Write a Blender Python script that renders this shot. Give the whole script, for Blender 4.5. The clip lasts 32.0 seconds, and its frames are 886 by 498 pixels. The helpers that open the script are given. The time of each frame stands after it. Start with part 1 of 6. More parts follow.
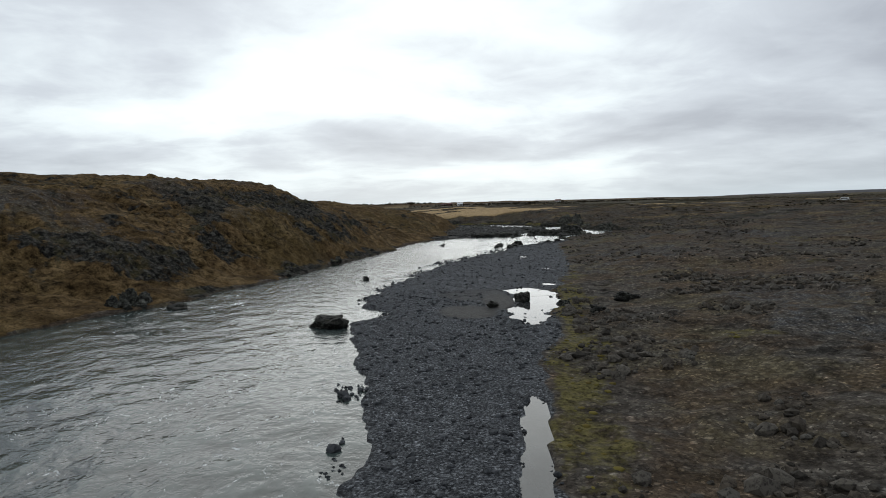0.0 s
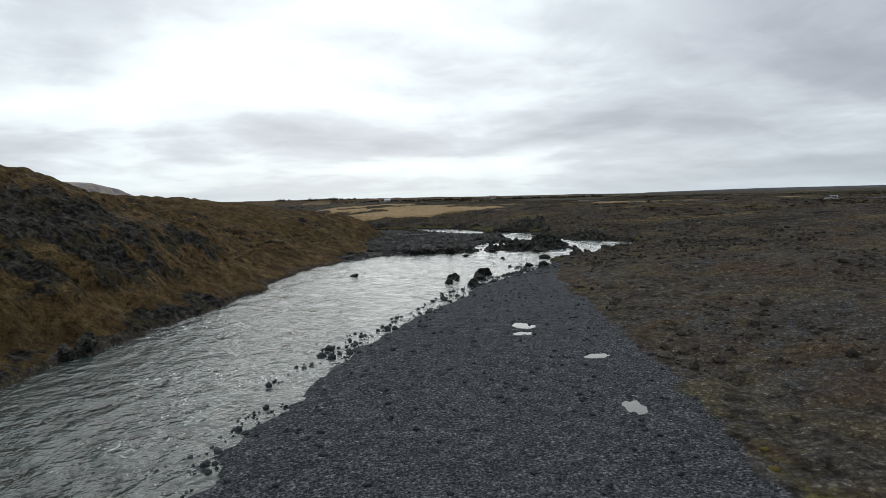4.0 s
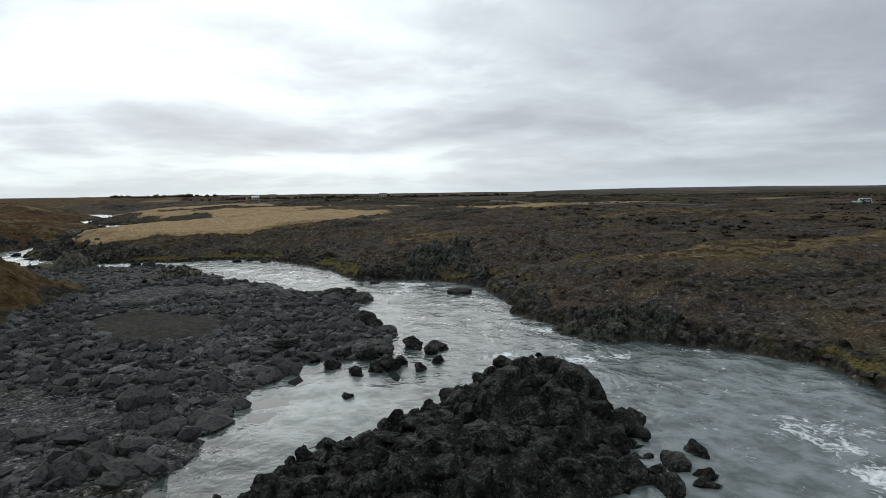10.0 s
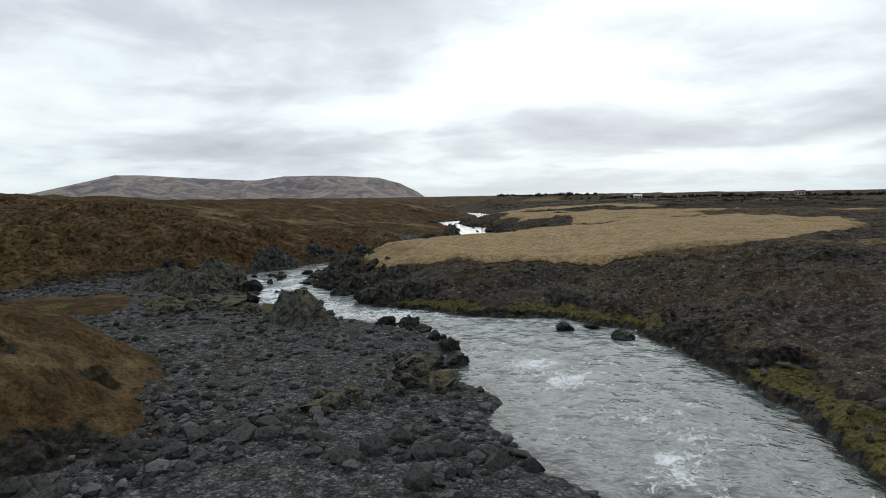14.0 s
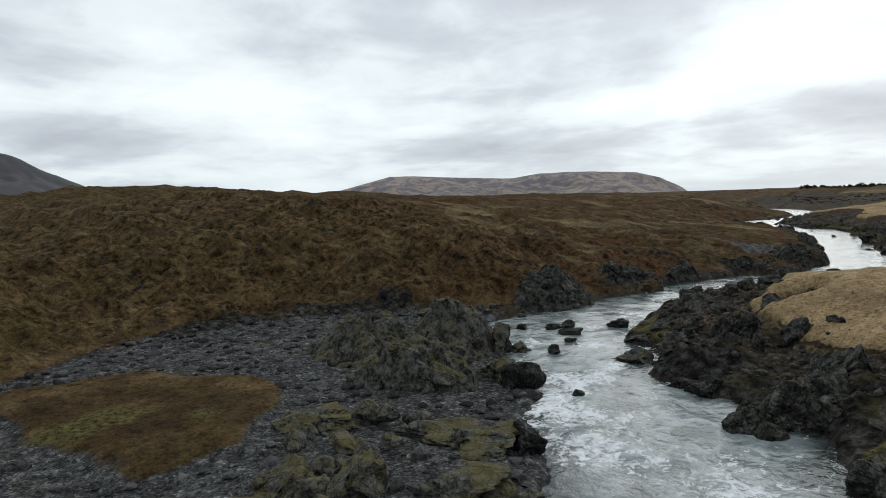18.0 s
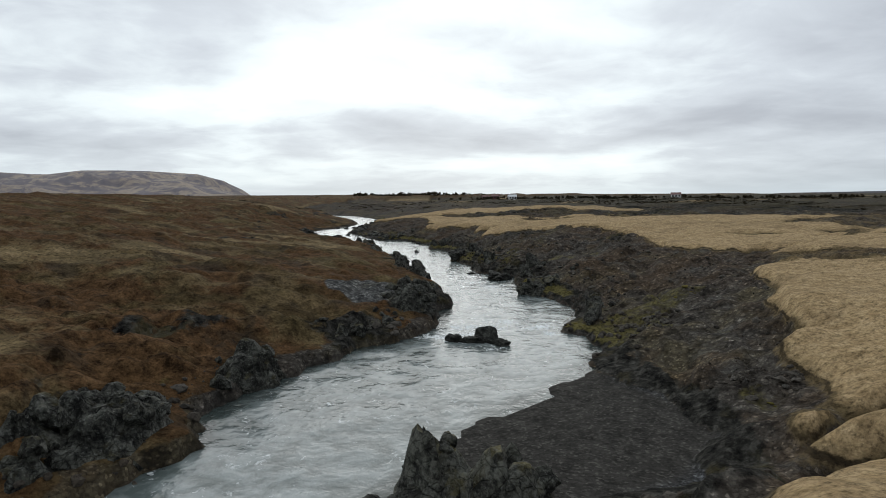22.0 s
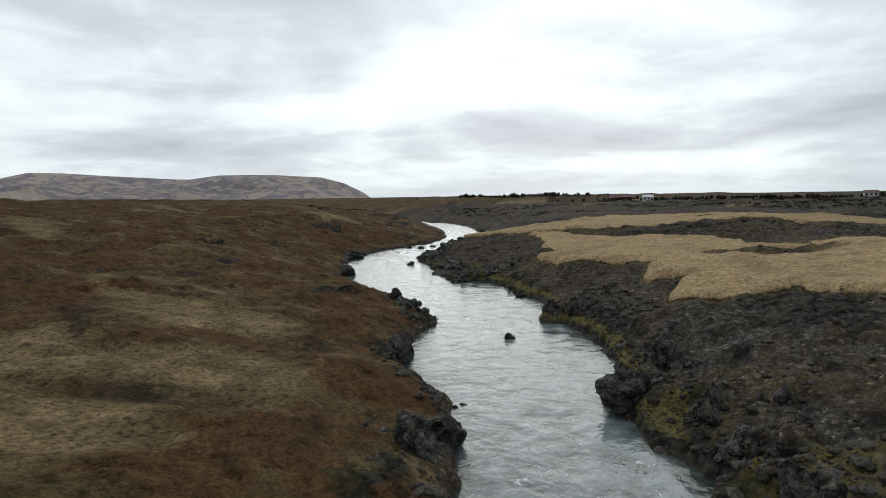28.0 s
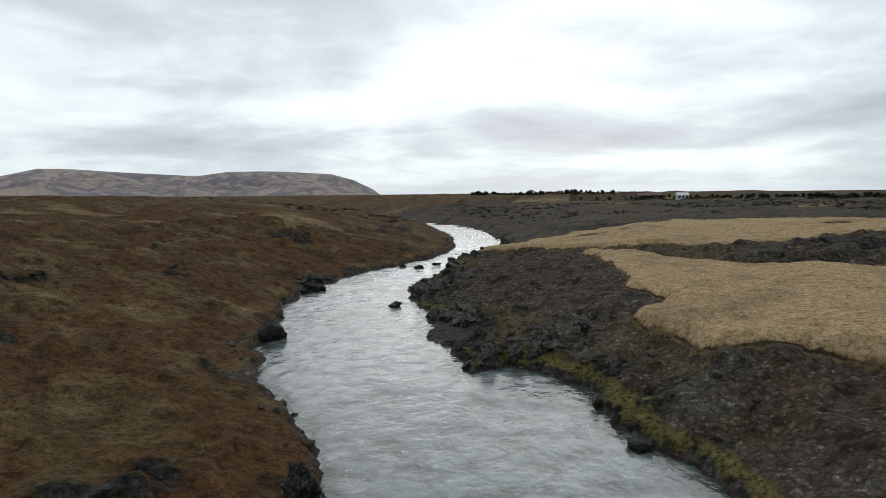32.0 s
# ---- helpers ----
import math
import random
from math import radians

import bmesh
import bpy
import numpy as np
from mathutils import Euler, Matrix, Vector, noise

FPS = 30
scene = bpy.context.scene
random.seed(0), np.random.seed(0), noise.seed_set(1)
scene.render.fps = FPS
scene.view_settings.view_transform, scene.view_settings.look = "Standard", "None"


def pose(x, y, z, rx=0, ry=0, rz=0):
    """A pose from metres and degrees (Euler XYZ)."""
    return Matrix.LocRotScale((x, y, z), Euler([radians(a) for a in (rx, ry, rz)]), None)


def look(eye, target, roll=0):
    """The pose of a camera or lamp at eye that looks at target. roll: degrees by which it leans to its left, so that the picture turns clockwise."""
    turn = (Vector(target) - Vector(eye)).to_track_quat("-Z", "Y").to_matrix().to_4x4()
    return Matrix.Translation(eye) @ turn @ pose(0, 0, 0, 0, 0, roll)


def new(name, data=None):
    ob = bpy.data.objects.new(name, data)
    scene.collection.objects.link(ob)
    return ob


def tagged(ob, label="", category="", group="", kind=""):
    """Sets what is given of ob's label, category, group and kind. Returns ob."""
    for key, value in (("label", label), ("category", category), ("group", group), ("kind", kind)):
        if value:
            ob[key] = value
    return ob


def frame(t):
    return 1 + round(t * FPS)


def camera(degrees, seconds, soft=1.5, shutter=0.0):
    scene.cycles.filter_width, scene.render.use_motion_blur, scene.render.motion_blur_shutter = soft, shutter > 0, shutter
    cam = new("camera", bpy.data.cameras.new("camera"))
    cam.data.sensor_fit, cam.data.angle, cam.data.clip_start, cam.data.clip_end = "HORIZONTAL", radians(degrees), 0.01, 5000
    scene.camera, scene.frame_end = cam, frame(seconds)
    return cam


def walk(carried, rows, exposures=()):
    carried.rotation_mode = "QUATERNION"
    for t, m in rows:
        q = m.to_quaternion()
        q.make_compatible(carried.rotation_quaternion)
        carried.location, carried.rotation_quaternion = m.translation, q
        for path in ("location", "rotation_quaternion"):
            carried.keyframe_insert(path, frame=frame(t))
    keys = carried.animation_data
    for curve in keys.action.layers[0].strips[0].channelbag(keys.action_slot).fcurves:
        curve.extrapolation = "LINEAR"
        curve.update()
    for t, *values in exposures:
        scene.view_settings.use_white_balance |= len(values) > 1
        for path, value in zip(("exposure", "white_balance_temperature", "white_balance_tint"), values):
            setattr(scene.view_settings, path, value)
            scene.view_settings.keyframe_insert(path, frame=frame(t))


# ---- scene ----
cam = camera(71.8, 32.0, soft=0.9)
# seconds, eye x y z, heading to the left of +y, pitch, lean to the left
ROWS = [
    (0.0, 0.00, 0.00, 8.92, -0.05, -4.22, -1.60),
    (0.5, -0.02, 5.52, 9.03, -0.04, -4.35, -1.51),
    (1.0, -0.05, 11.45, 9.16, -0.10, -4.47, -1.40),
    (1.5, -0.14, 17.87, 9.30, -0.22, -4.54, -1.23),
    (2.0, -0.34, 24.68, 9.44, -0.50, -4.66, -1.31),
    (2.5, -0.06, 31.77, 9.53, -1.97, -4.83, -1.14),
    (3.0, 0.55, 38.84, 9.57, -3.83, -4.90, -1.05),
    (3.5, 1.22, 46.13, 9.56, -5.50, -4.83, -1.21),
    (5.5, 5.75, 76.55, 9.21, -9.26, -4.89, -1.16),
    (6.0, 7.13, 84.03, 9.18, -10.39, -4.95, -1.07),
    (6.5, 8.78, 91.31, 9.20, -12.78, -5.03, -1.05),
    (7.0, 10.71, 98.48, 9.23, -15.66, -5.04, -1.05),
    (7.5, 12.91, 105.59, 9.28, -17.03, -5.08, -1.07),
    (8.0, 14.99, 112.77, 9.34, -17.13, -5.08, -1.09),
    (8.5, 17.07, 119.99, 9.42, -17.20, -5.12, -0.99),
    (9.0, 19.28, 127.25, 9.53, -17.13, -5.10, -0.90),
    (9.5, 21.55, 134.59, 9.66, -17.02, -5.17, -0.80),
    (10.0, 23.52, 141.69, 9.78, -16.67, -5.24, -0.81),
    (10.5, 25.35, 148.34, 9.85, -14.94, -5.09, -0.45),
    (11.0, 26.95, 154.82, 9.91, -10.66, -5.00, -0.50),
    (11.5, 28.10, 161.49, 9.94, -6.72, -4.98, -0.62),
    (12.0, 28.64, 168.04, 9.95, -2.84, -4.94, -0.61),
    (12.5, 28.67, 174.50, 9.96, 1.27, -4.89, -0.66),
    (13.0, 28.14, 180.80, 9.95, 6.20, -4.81, -0.64),
    (13.5, 27.15, 186.69, 9.93, 12.31, -4.86, -0.59),
    (14.0, 25.43, 192.08, 9.81, 18.17, -4.85, -0.99),
    (14.5, 23.35, 197.02, 9.68, 24.71, -4.67, -1.24),
    (15.0, 21.23, 201.31, 9.54, 31.25, -4.47, -1.46),
    (15.5, 18.80, 205.12, 9.42, 37.70, -4.40, -1.62),
    (17.5, 5.40, 219.47, 9.20, 43.86, -4.54, -1.81),
    (18.0, 2.33, 223.10, 9.19, 41.53, -4.59, -1.79),
    (18.5, -0.71, 226.78, 9.18, 36.79, -4.65, -1.68),
    (19.0, -3.46, 230.77, 9.17, 31.57, -4.84, -1.34),
    (19.5, -5.75, 235.00, 9.16, 25.06, -4.98, -1.06),
    (20.0, -7.60, 239.33, 9.12, 19.32, -5.02, -0.79),
    (20.5, -8.91, 243.93, 9.10, 13.05, -5.04, -0.52),
    (21.0, -9.62, 248.69, 9.11, 7.18, -5.08, -0.31),
    (21.5, -10.10, 253.41, 9.15, 3.20, -5.00, -0.32),
    (22.0, -10.34, 258.27, 9.22, 2.30, -5.00, -0.31),
    (22.5, -10.49, 263.27, 9.31, 2.22, -5.01, -0.24),
    (23.0, -10.67, 268.32, 9.40, 2.10, -4.99, -0.18),
    (23.5, -10.99, 273.44, 9.47, 1.89, -4.91, -0.23),
    (24.0, -11.13, 278.55, 9.49, 1.73, -4.87, -0.20),
    (24.5, -11.17, 283.46, 9.49, 1.55, -4.85, -0.46),
    (26.5, -11.37, 302.84, 9.56, 5.00, -4.86, -0.51),
    (27.0, -11.91, 307.41, 9.60, 8.46, -4.84, -0.70),
    (27.5, -12.67, 311.83, 9.67, 11.90, -4.84, -0.80),
    (28.0, -13.53, 316.12, 9.71, 13.23, -4.83, -0.80),
    (28.5, -14.55, 320.43, 9.72, 13.94, -4.84, -0.84),
    (29.0, -15.59, 324.75, 9.72, 14.91, -4.87, -0.98),
    (29.5, -16.64, 329.16, 9.71, 14.79, -4.91, -1.04),
    (30.0, -17.70, 333.63, 9.69, 14.60, -4.95, -0.91),
    (30.5, -18.68, 338.05, 9.67, 14.34, -5.04, -0.85),
    (31.0, -19.47, 342.47, 9.66, 14.32, -5.06, -0.73),
    (31.5, -20.33, 346.81, 9.67, 14.27, -5.07, -0.66),
    (32.0, -21.38, 351.21, 9.71, 14.19, -5.07, -0.60),
]


def eye_pose(x, y, z, yaw, pitch, lean):
    a, b = radians(yaw), radians(pitch)
    ahead = Vector((-math.sin(a) * math.cos(b), math.cos(a) * math.cos(b), math.sin(b)))
    return look((x, y, z), Vector((x, y, z)) + ahead, lean)


walk(cam, [(t, eye_pose(*row)) for t, *row in ROWS], [(0.0, 0.04, 6500, 7.0), (32.0, 0.04, 6500, 7.0)])

# ---- sky and sun: bright overcast, thinnest ahead of the flight ----
world = bpy.data.worlds.new("overcast_sky")
scene.world = world
world.use_nodes = True
wn = world.node_tree
wn.nodes.clear()


def link(tree, a, b):
    tree.links.new(a, b)


def node(tree, kind, **values):
    n = tree.nodes.new(kind)
    for key, value in values.items():
        n.inputs[key].default_value = value
    return n


def maths(tree, op, a, b=0.0, clamp=False):
    n = tree.nodes.new("ShaderNodeMath")
    n.operation, n.use_clamp = op, clamp
    for slot, value in zip(n.inputs, (a, b)):
        if isinstance(value, (int, float)):
            slot.default_value = value
        else:
            link(tree, value, slot)
    return n.outputs[0]


def mix_colour(tree, factor, a, b, mode="MIX"):
    n = tree.nodes.new("ShaderNodeMix")
    n.data_type, n.blend_type = "RGBA", mode
    for slot, value in ((n.inputs[0], factor), (n.inputs[6], a), (n.inputs[7], b)):
        if isinstance(value, (int, float)):
            slot.default_value = value
        elif isinstance(value, tuple):
            slot.default_value = (*value, 1.0) if len(value) == 3 else value
        else:
            link(tree, value, slot)
    return n.outputs[2]


def noise_tex(tree, vector, scale, detail=4.0, rough=0.55, distort=0.0):
    n = node(tree, "ShaderNodeTexNoise", Scale=scale, Detail=detail, Roughness=rough, Distortion=distort)
    if vector is not None:
        link(tree, vector, n.inputs["Vector"])
    return n.outputs[0]


def steps(tree, value, *stops):
    n = tree.nodes.new("ShaderNodeValToRGB")
    ramp = n.color_ramp
    while len(ramp.elements) < len(stops):
        ramp.elements.new(0.5)
    for e, (at, c) in zip(ramp.elements, stops):
        e.position, e.color = at, ((c, c, c, 1.0) if isinstance(c, (int, float)) else (*c, 1.0))
    link(tree, value, n.inputs[0])
    return n.outputs[0]


SUN_AZIMUTH, SUN_ELEVATION = radians(2.0), radians(28.0)  # to the left of +y
sky = wn.nodes.new("ShaderNodeTexSky")
sky.sky_type, sky.sun_disc = "NISHITA", False
sky.sun_elevation, sky.sun_rotation = SUN_ELEVATION, -SUN_AZIMUTH
coord = wn.nodes.new("ShaderNodeTexCoord")
apart = wn.nodes.new("ShaderNodeSeparateXYZ")
link(wn, coord.outputs["Generated"], apart.inputs[0])
dx, dy, dz = apart.outputs
# the cloud deck is a flat layer: a direction meets it at (x, y) / height
up = maths(wn, "ADD", maths(wn, "MAXIMUM", dz, 0.0), 0.15)
deck = wn.nodes.new("ShaderNodeCombineXYZ")
link(wn, maths(wn, "DIVIDE", dx, up), deck.inputs[0])
link(wn, maths(wn, "DIVIDE", dy, up), deck.inputs[1])
deck.inputs[2].default_value = 3.7
broad = noise_tex(wn, deck.outputs[0], 0.55, 6.0, 0.5, 0.25)
fine = noise_tex(wn, deck.outputs[0], 2.4, 7.0, 0.58, 0.4)
cover = maths(wn, "ADD", maths(wn, "MULTIPLY", broad, 0.80), maths(wn, "MULTIPLY", fine, 0.20))
# the veil is thin towards the hidden sun
gleam = wn.nodes.new("ShaderNodeVectorMath")
gleam.operation = "DOT_PRODUCT"
link(wn, coord.outputs["Generated"], gleam.inputs[0])
gleam.inputs[1].default_value = (-math.sin(SUN_AZIMUTH) * math.cos(SUN_ELEVATION * 0.6), math.cos(SUN_AZIMUTH) * math.cos(SUN_ELEVATION * 0.6), math.sin(SUN_ELEVATION * 0.6))
thin = maths(wn, "POWER", maths(wn, "MAXIMUM", gleam.outputs["Value"], 0.0), 5.0)
# a grey bank lies low over the plain, and the deck thickens to the right
bank_at = maths(wn, "MULTIPLY", maths(wn, "SUBTRACT", dz, 0.095), 24.0)
bank = maths(wn, "POWER", 2.718, maths(wn, "MULTIPLY", maths(wn, "MULTIPLY", bank_at, bank_at), -1.0))
heavy = maths(wn, "ADD", maths(wn, "MULTIPLY", bank, 0.06), maths(wn, "MULTIPLY", maths(wn, "MAXIMUM", maths(wn, "SUBTRACT", dx, 0.25), 0.0), 0.38))
heavy = maths(wn, "ADD", heavy, maths(wn, "MULTIPLY", maths(wn, "MAXIMUM", maths(wn, "SUBTRACT", maths(wn, "MULTIPLY", dx, -1.0), 0.1), 0.0), -0.045))
depth = maths(wn, "SUBTRACT", maths(wn, "ADD", cover, heavy), maths(wn, "MULTIPLY", thin, 0.035))
cloud = steps(wn, depth, (0.37, (0.96, 1.01, 1.035)), (0.455, (0.82, 0.885, 0.935)), (0.53, (0.615, 0.655, 0.725)), (0.66, (0.425, 0.45, 0.515)), (0.82, (0.30, 0.32, 0.375)))
glow = mix_colour(wn, maths(wn, "MULTIPLY", thin, 0.10), cloud, (1.1, 1.14, 1.15), "ADD")
low = maths(wn, "POWER", maths(wn, "SUBTRACT", 1.0, maths(wn, "MAXIMUM", dz, 0.0), True), 26.0)
veil = mix_colour(wn, maths(wn, "MULTIPLY", low, 0.75), glow, (0.63, 0.725, 0.80))
sky_dim = mix_colour(wn, 1.0, sky.outputs[0], (0.10, 0.10, 0.10), "MULTIPLY")
whole = mix_colour(wn, 0.96, sky_dim, veil)
backing = node(wn, "ShaderNodeBackground", Strength=1.0)
link(wn, whole, backing.inputs[0])
out = wn.nodes.new("ShaderNodeOutputWorld")
link(wn, backing.outputs[0], out.inputs[0])

sun = new("sun", bpy.data.lights.new("sun", "SUN"))
sun.data.energy, sun.data.angle, sun.data.color = 0.7, radians(60.0), (1.0, 0.97, 0.93)
sun.matrix_world = look((0, 0, 60), (math.sin(SUN_AZIMUTH) * math.cos(SUN_ELEVATION), -math.cos(SUN_AZIMUTH) * math.cos(SUN_ELEVATION), 60 - math.sin(SUN_ELEVATION)))
scene.view_settings.exposure = 0.0

# ---- materials ----
def material(name):
    m = bpy.data.materials.new(name)
    m.use_nodes = True
    t = m.node_tree
    return m, t, t.nodes["Principled BSDF"]


def object_space(t, kind="Object"):
    return t.nodes.new("ShaderNodeTexCoord").outputs[kind]


def bump(t, shader, height, strength, distance):
    n = node(t, "ShaderNodeBump", Strength=strength, Distance=distance)
    link(t, height, n.inputs["Height"])
    link(t, n.outputs[0], shader.inputs["Normal"])


def attribute(t, name):
    n = t.nodes.new("ShaderNodeAttribute")
    n.attribute_name = name
    s = t.nodes.new("ShaderNodeSeparateColor")
    link(t, n.outputs["Color"], s.inputs[0])
    return s.outputs


def world_place(t):
    return t.nodes.new("ShaderNodeNewGeometry").outputs["Position"]


def ground_material():
    m, t, s = material("moor_ground")
    p = world_place(t)
    grass, gravel, tan = attribute(t, "cover")
    rock, moss, wet = attribute(t, "detail")
    tone, sandy, heath = attribute(t, "tone")
    lumps, plain, _ = attribute(t, "lumps")
    n_big = noise_tex(t, p, 0.05, 5, 0.6)
    n_mid = noise_tex(t, p, 0.33, 6, 0.62)
    n_small = noise_tex(t, p, 1.7, 7, 0.68)
    n_grain = noise_tex(t, p, 9.0, 5, 0.7)
    n_edge = noise_tex(t, p, 0.9, 8, 0.72)
    drift = noise_tex(t, p, 0.11, 6, 0.65)

    def crisp(mask, a=0.40, b=0.58, ragged=1.5):
        """One cover ends against the next in a ragged line."""
        return steps(t, maths(t, "ADD", mask, maths(t, "MULTIPLY", maths(t, "SUBTRACT", n_edge, 0.5), ragged)), (a, 0.0), (b, 1.0))

    def cells(scale):
        v = node(t, "ShaderNodeTexVoronoi", Scale=scale)
        link(t, p, v.inputs["Vector"])
        one = t.nodes.new("ShaderNodeSeparateColor")
        link(t, v.outputs["Color"], one.inputs[0])
        return v.outputs["Distance"], one.outputs[0]

    def times(c, *stops):
        value, *ramp = stops
        return mix_colour(t, 1.0, c, steps(t, value, *ramp), "MULTIPLY")

    gap, lot = cells(4.3)
    gap_fine, lot_fine = cells(10.5)
    # bare lava soil: clods and stones of every grey, brown dust and films of moss between
    soil = steps(t, n_small, (0.34, (0.018, 0.016, 0.014)), (0.46, (0.052, 0.046, 0.039)), (0.58, (0.082, 0.073, 0.062)), (0.72, (0.150, 0.139, 0.122)))
    soil = mix_colour(t, steps(t, n_big, (0.47, 0.0), (0.62, 0.42)), soil, (0.080, 0.054, 0.036))
    soil = mix_colour(t, steps(t, drift, (0.50, 0.0), (0.60, 0.6)), soil, (0.098, 0.080, 0.044))
    soil = mix_colour(t, steps(t, n_mid, (0.55, 0.0), (0.64, 0.5)), soil, (0.088, 0.085, 0.078))
    soil = mix_colour(t, steps(t, noise_tex(t, p, 0.19, 6, 0.6, 0.4), (0.50, 0.0), (0.58, 0.5)), soil, (0.078, 0.052, 0.030))
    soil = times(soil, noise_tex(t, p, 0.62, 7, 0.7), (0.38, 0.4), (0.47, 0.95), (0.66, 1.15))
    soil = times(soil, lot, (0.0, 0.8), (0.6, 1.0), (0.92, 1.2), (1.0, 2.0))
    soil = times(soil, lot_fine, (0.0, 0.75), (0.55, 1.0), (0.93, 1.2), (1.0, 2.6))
    # gaps between clods and fine pits go near black, shade put into the colour
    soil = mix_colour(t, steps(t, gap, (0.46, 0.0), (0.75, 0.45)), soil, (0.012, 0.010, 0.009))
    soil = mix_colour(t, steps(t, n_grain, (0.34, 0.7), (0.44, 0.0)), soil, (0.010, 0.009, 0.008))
    # autumn moor: straw, olive and, farther up the valley, rust and dark heather
    moor = steps(t, n_mid, (0.34, (0.080, 0.057, 0.029)), (0.46, (0.122, 0.089, 0.046)), (0.56, (0.170, 0.126, 0.068)), (0.68, (0.255, 0.195, 0.112)))
    olive = steps(t, n_small, (0.32, (0.070, 0.060, 0.024)), (0.68, (0.165, 0.140, 0.062)))
    moor = mix_colour(t, steps(t, n_big, (0.41, 0.35), (0.51, 0.0)), moor, olive)
    red = steps(t, noise_tex(t, p, 0.15, 7, 0.62, 0.4), (0.43, 0.0), (0.53, 0.95))
    moor = mix_colour(t, maths(t, "MULTIPLY", red, maths(t, "ADD", 0.12, maths(t, "MULTIPLY", heath, 0.83))), moor, (0.124, 0.069, 0.034))
    dark = steps(t, noise_tex(t, p, 0.21, 7, 0.64, 0.3), (0.55, 0.0), (0.61, 0.75))
    moor = mix_colour(t, maths(t, "MULTIPLY", dark, maths(t, "ADD", 0.5, maths(t, "MULTIPLY", heath, 0.4))), moor, (0.052, 0.041, 0.029))
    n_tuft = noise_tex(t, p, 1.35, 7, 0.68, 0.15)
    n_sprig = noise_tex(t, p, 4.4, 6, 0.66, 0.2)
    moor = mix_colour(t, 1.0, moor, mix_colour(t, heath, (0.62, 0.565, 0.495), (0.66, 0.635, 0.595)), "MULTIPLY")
    # shade between tussocks put into the colour: dark where the bump dips
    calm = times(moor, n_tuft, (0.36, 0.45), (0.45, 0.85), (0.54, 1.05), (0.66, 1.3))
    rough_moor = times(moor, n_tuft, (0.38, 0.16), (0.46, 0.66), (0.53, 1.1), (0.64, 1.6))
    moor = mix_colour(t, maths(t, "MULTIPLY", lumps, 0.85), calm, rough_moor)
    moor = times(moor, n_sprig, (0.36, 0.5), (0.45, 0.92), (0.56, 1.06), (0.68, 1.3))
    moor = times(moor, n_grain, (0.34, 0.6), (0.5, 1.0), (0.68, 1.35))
    # short dry grass of the plateaus
    straw = steps(t, n_small, (0.34, (0.240, 0.166, 0.086)), (0.5, (0.335, 0.240, 0.130)), (0.66, (0.425, 0.314, 0.180)))
    straw = mix_colour(t, steps(t, n_mid, (0.36, 0.6), (0.47, 0.0)), straw, (0.200, 0.140, 0.078))
    straw = mix_colour(t, steps(t, drift, (0.54, 0.0), (0.64, 0.5)), straw, (0.205, 0.146, 0.080))
    straw = times(straw, n_sprig, (0.36, 0.5), (0.46, 0.95), (0.66, 1.25))
    straw = times(straw, n_grain, (0.34, 0.6), (0.5, 1.0), (0.68, 1.25))
    # river gravel: single stones, darker and browner on the high bar
    pebble = steps(t, maths(t, "ADD", n_grain, maths(t, "MULTIPLY", n_small, 0.3)), (0.46, (0.012, 0.0125, 0.0135)), (0.62, (0.042, 0.044, 0.048)), (0.80, (0.150, 0.156, 0.165)))
    pebble = times(pebble, lot_fine, (0.0, 0.5), (0.6, 1.0), (0.92, 1.5), (1.0, 2.4))
    grit = steps(t, n_small, (0.38, (0.022, 0.021, 0.019)), (0.50, (0.078, 0.076, 0.070)), (0.66, (0.165, 0.161, 0.150)))
    grit = mix_colour(t, steps(t, n_mid, (0.52, 0.0), (0.62, 0.45)), grit, (0.070, 0.062, 0.034))
    grit = times(grit, lot_fine, (0.0, 0.55), (0.6, 1.0), (1.0, 2.0))
    grit = times(grit, lot, (0.0, 0.5), (0.6, 1.0), (1.0, 1.9))
    # gaps between gravel stones darkened too, for the shade in them
    grit = mix_colour(t, steps(t, gap, (0.46, 0.0), (0.70, 0.4)), grit, (0.010, 0.010, 0.009))
    pebble = mix_colour(t, maths(t, "MULTIPLY", tone, 0.85), pebble, grit)
    pebble = mix_colour(t, sandy, pebble, times(steps(t, n_small, (0.34, (0.024, 0.0225, 0.020)), (0.66, (0.062, 0.058, 0.052))), lot_fine, (0.0, 0.7), (0.8, 1.1), (1.0, 2.0)))
    # raw lava, cracked and pitted, with the shade of its pits in the colour
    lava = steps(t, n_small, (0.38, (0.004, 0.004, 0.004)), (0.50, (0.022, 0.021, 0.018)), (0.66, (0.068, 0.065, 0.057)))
    lava = mix_colour(t, steps(t, n_grain, (0.56, 0.0), (0.68, 0.4)), lava, (0.065, 0.063, 0.055))
    lava = mix_colour(t, steps(t, n_mid, (0.53, 0.0), (0.62, 0.6)), lava, (0.050, 0.042, 0.019))
    lava = times(lava, lot, (0.0, 0.6), (1.0, 1.5))
    green = steps(t, n_small, (0.3, (0.048, 0.042, 0.016)), (0.7, (0.130, 0.112, 0.043)))
    green = times(green, n_sprig, (0.38, 0.3), (0.50, 1.0), (0.66, 1.4))
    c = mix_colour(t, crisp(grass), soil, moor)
    fringe = times(mix_colour(t, steps(t, n_mid, (0.42, 0.0), (0.56, 1.0)), (0.105, 0.078, 0.040), (0.165, 0.120, 0.062)), n_sprig, (0.36, 0.35), (0.50, 1.0), (0.66, 1.4))
    c = mix_colour(t, crisp(tan, 0.10, 0.28, 0.8), c, fringe)
    c = mix_colour(t, crisp(tan, 0.34, 0.60, 0.9), c, straw)
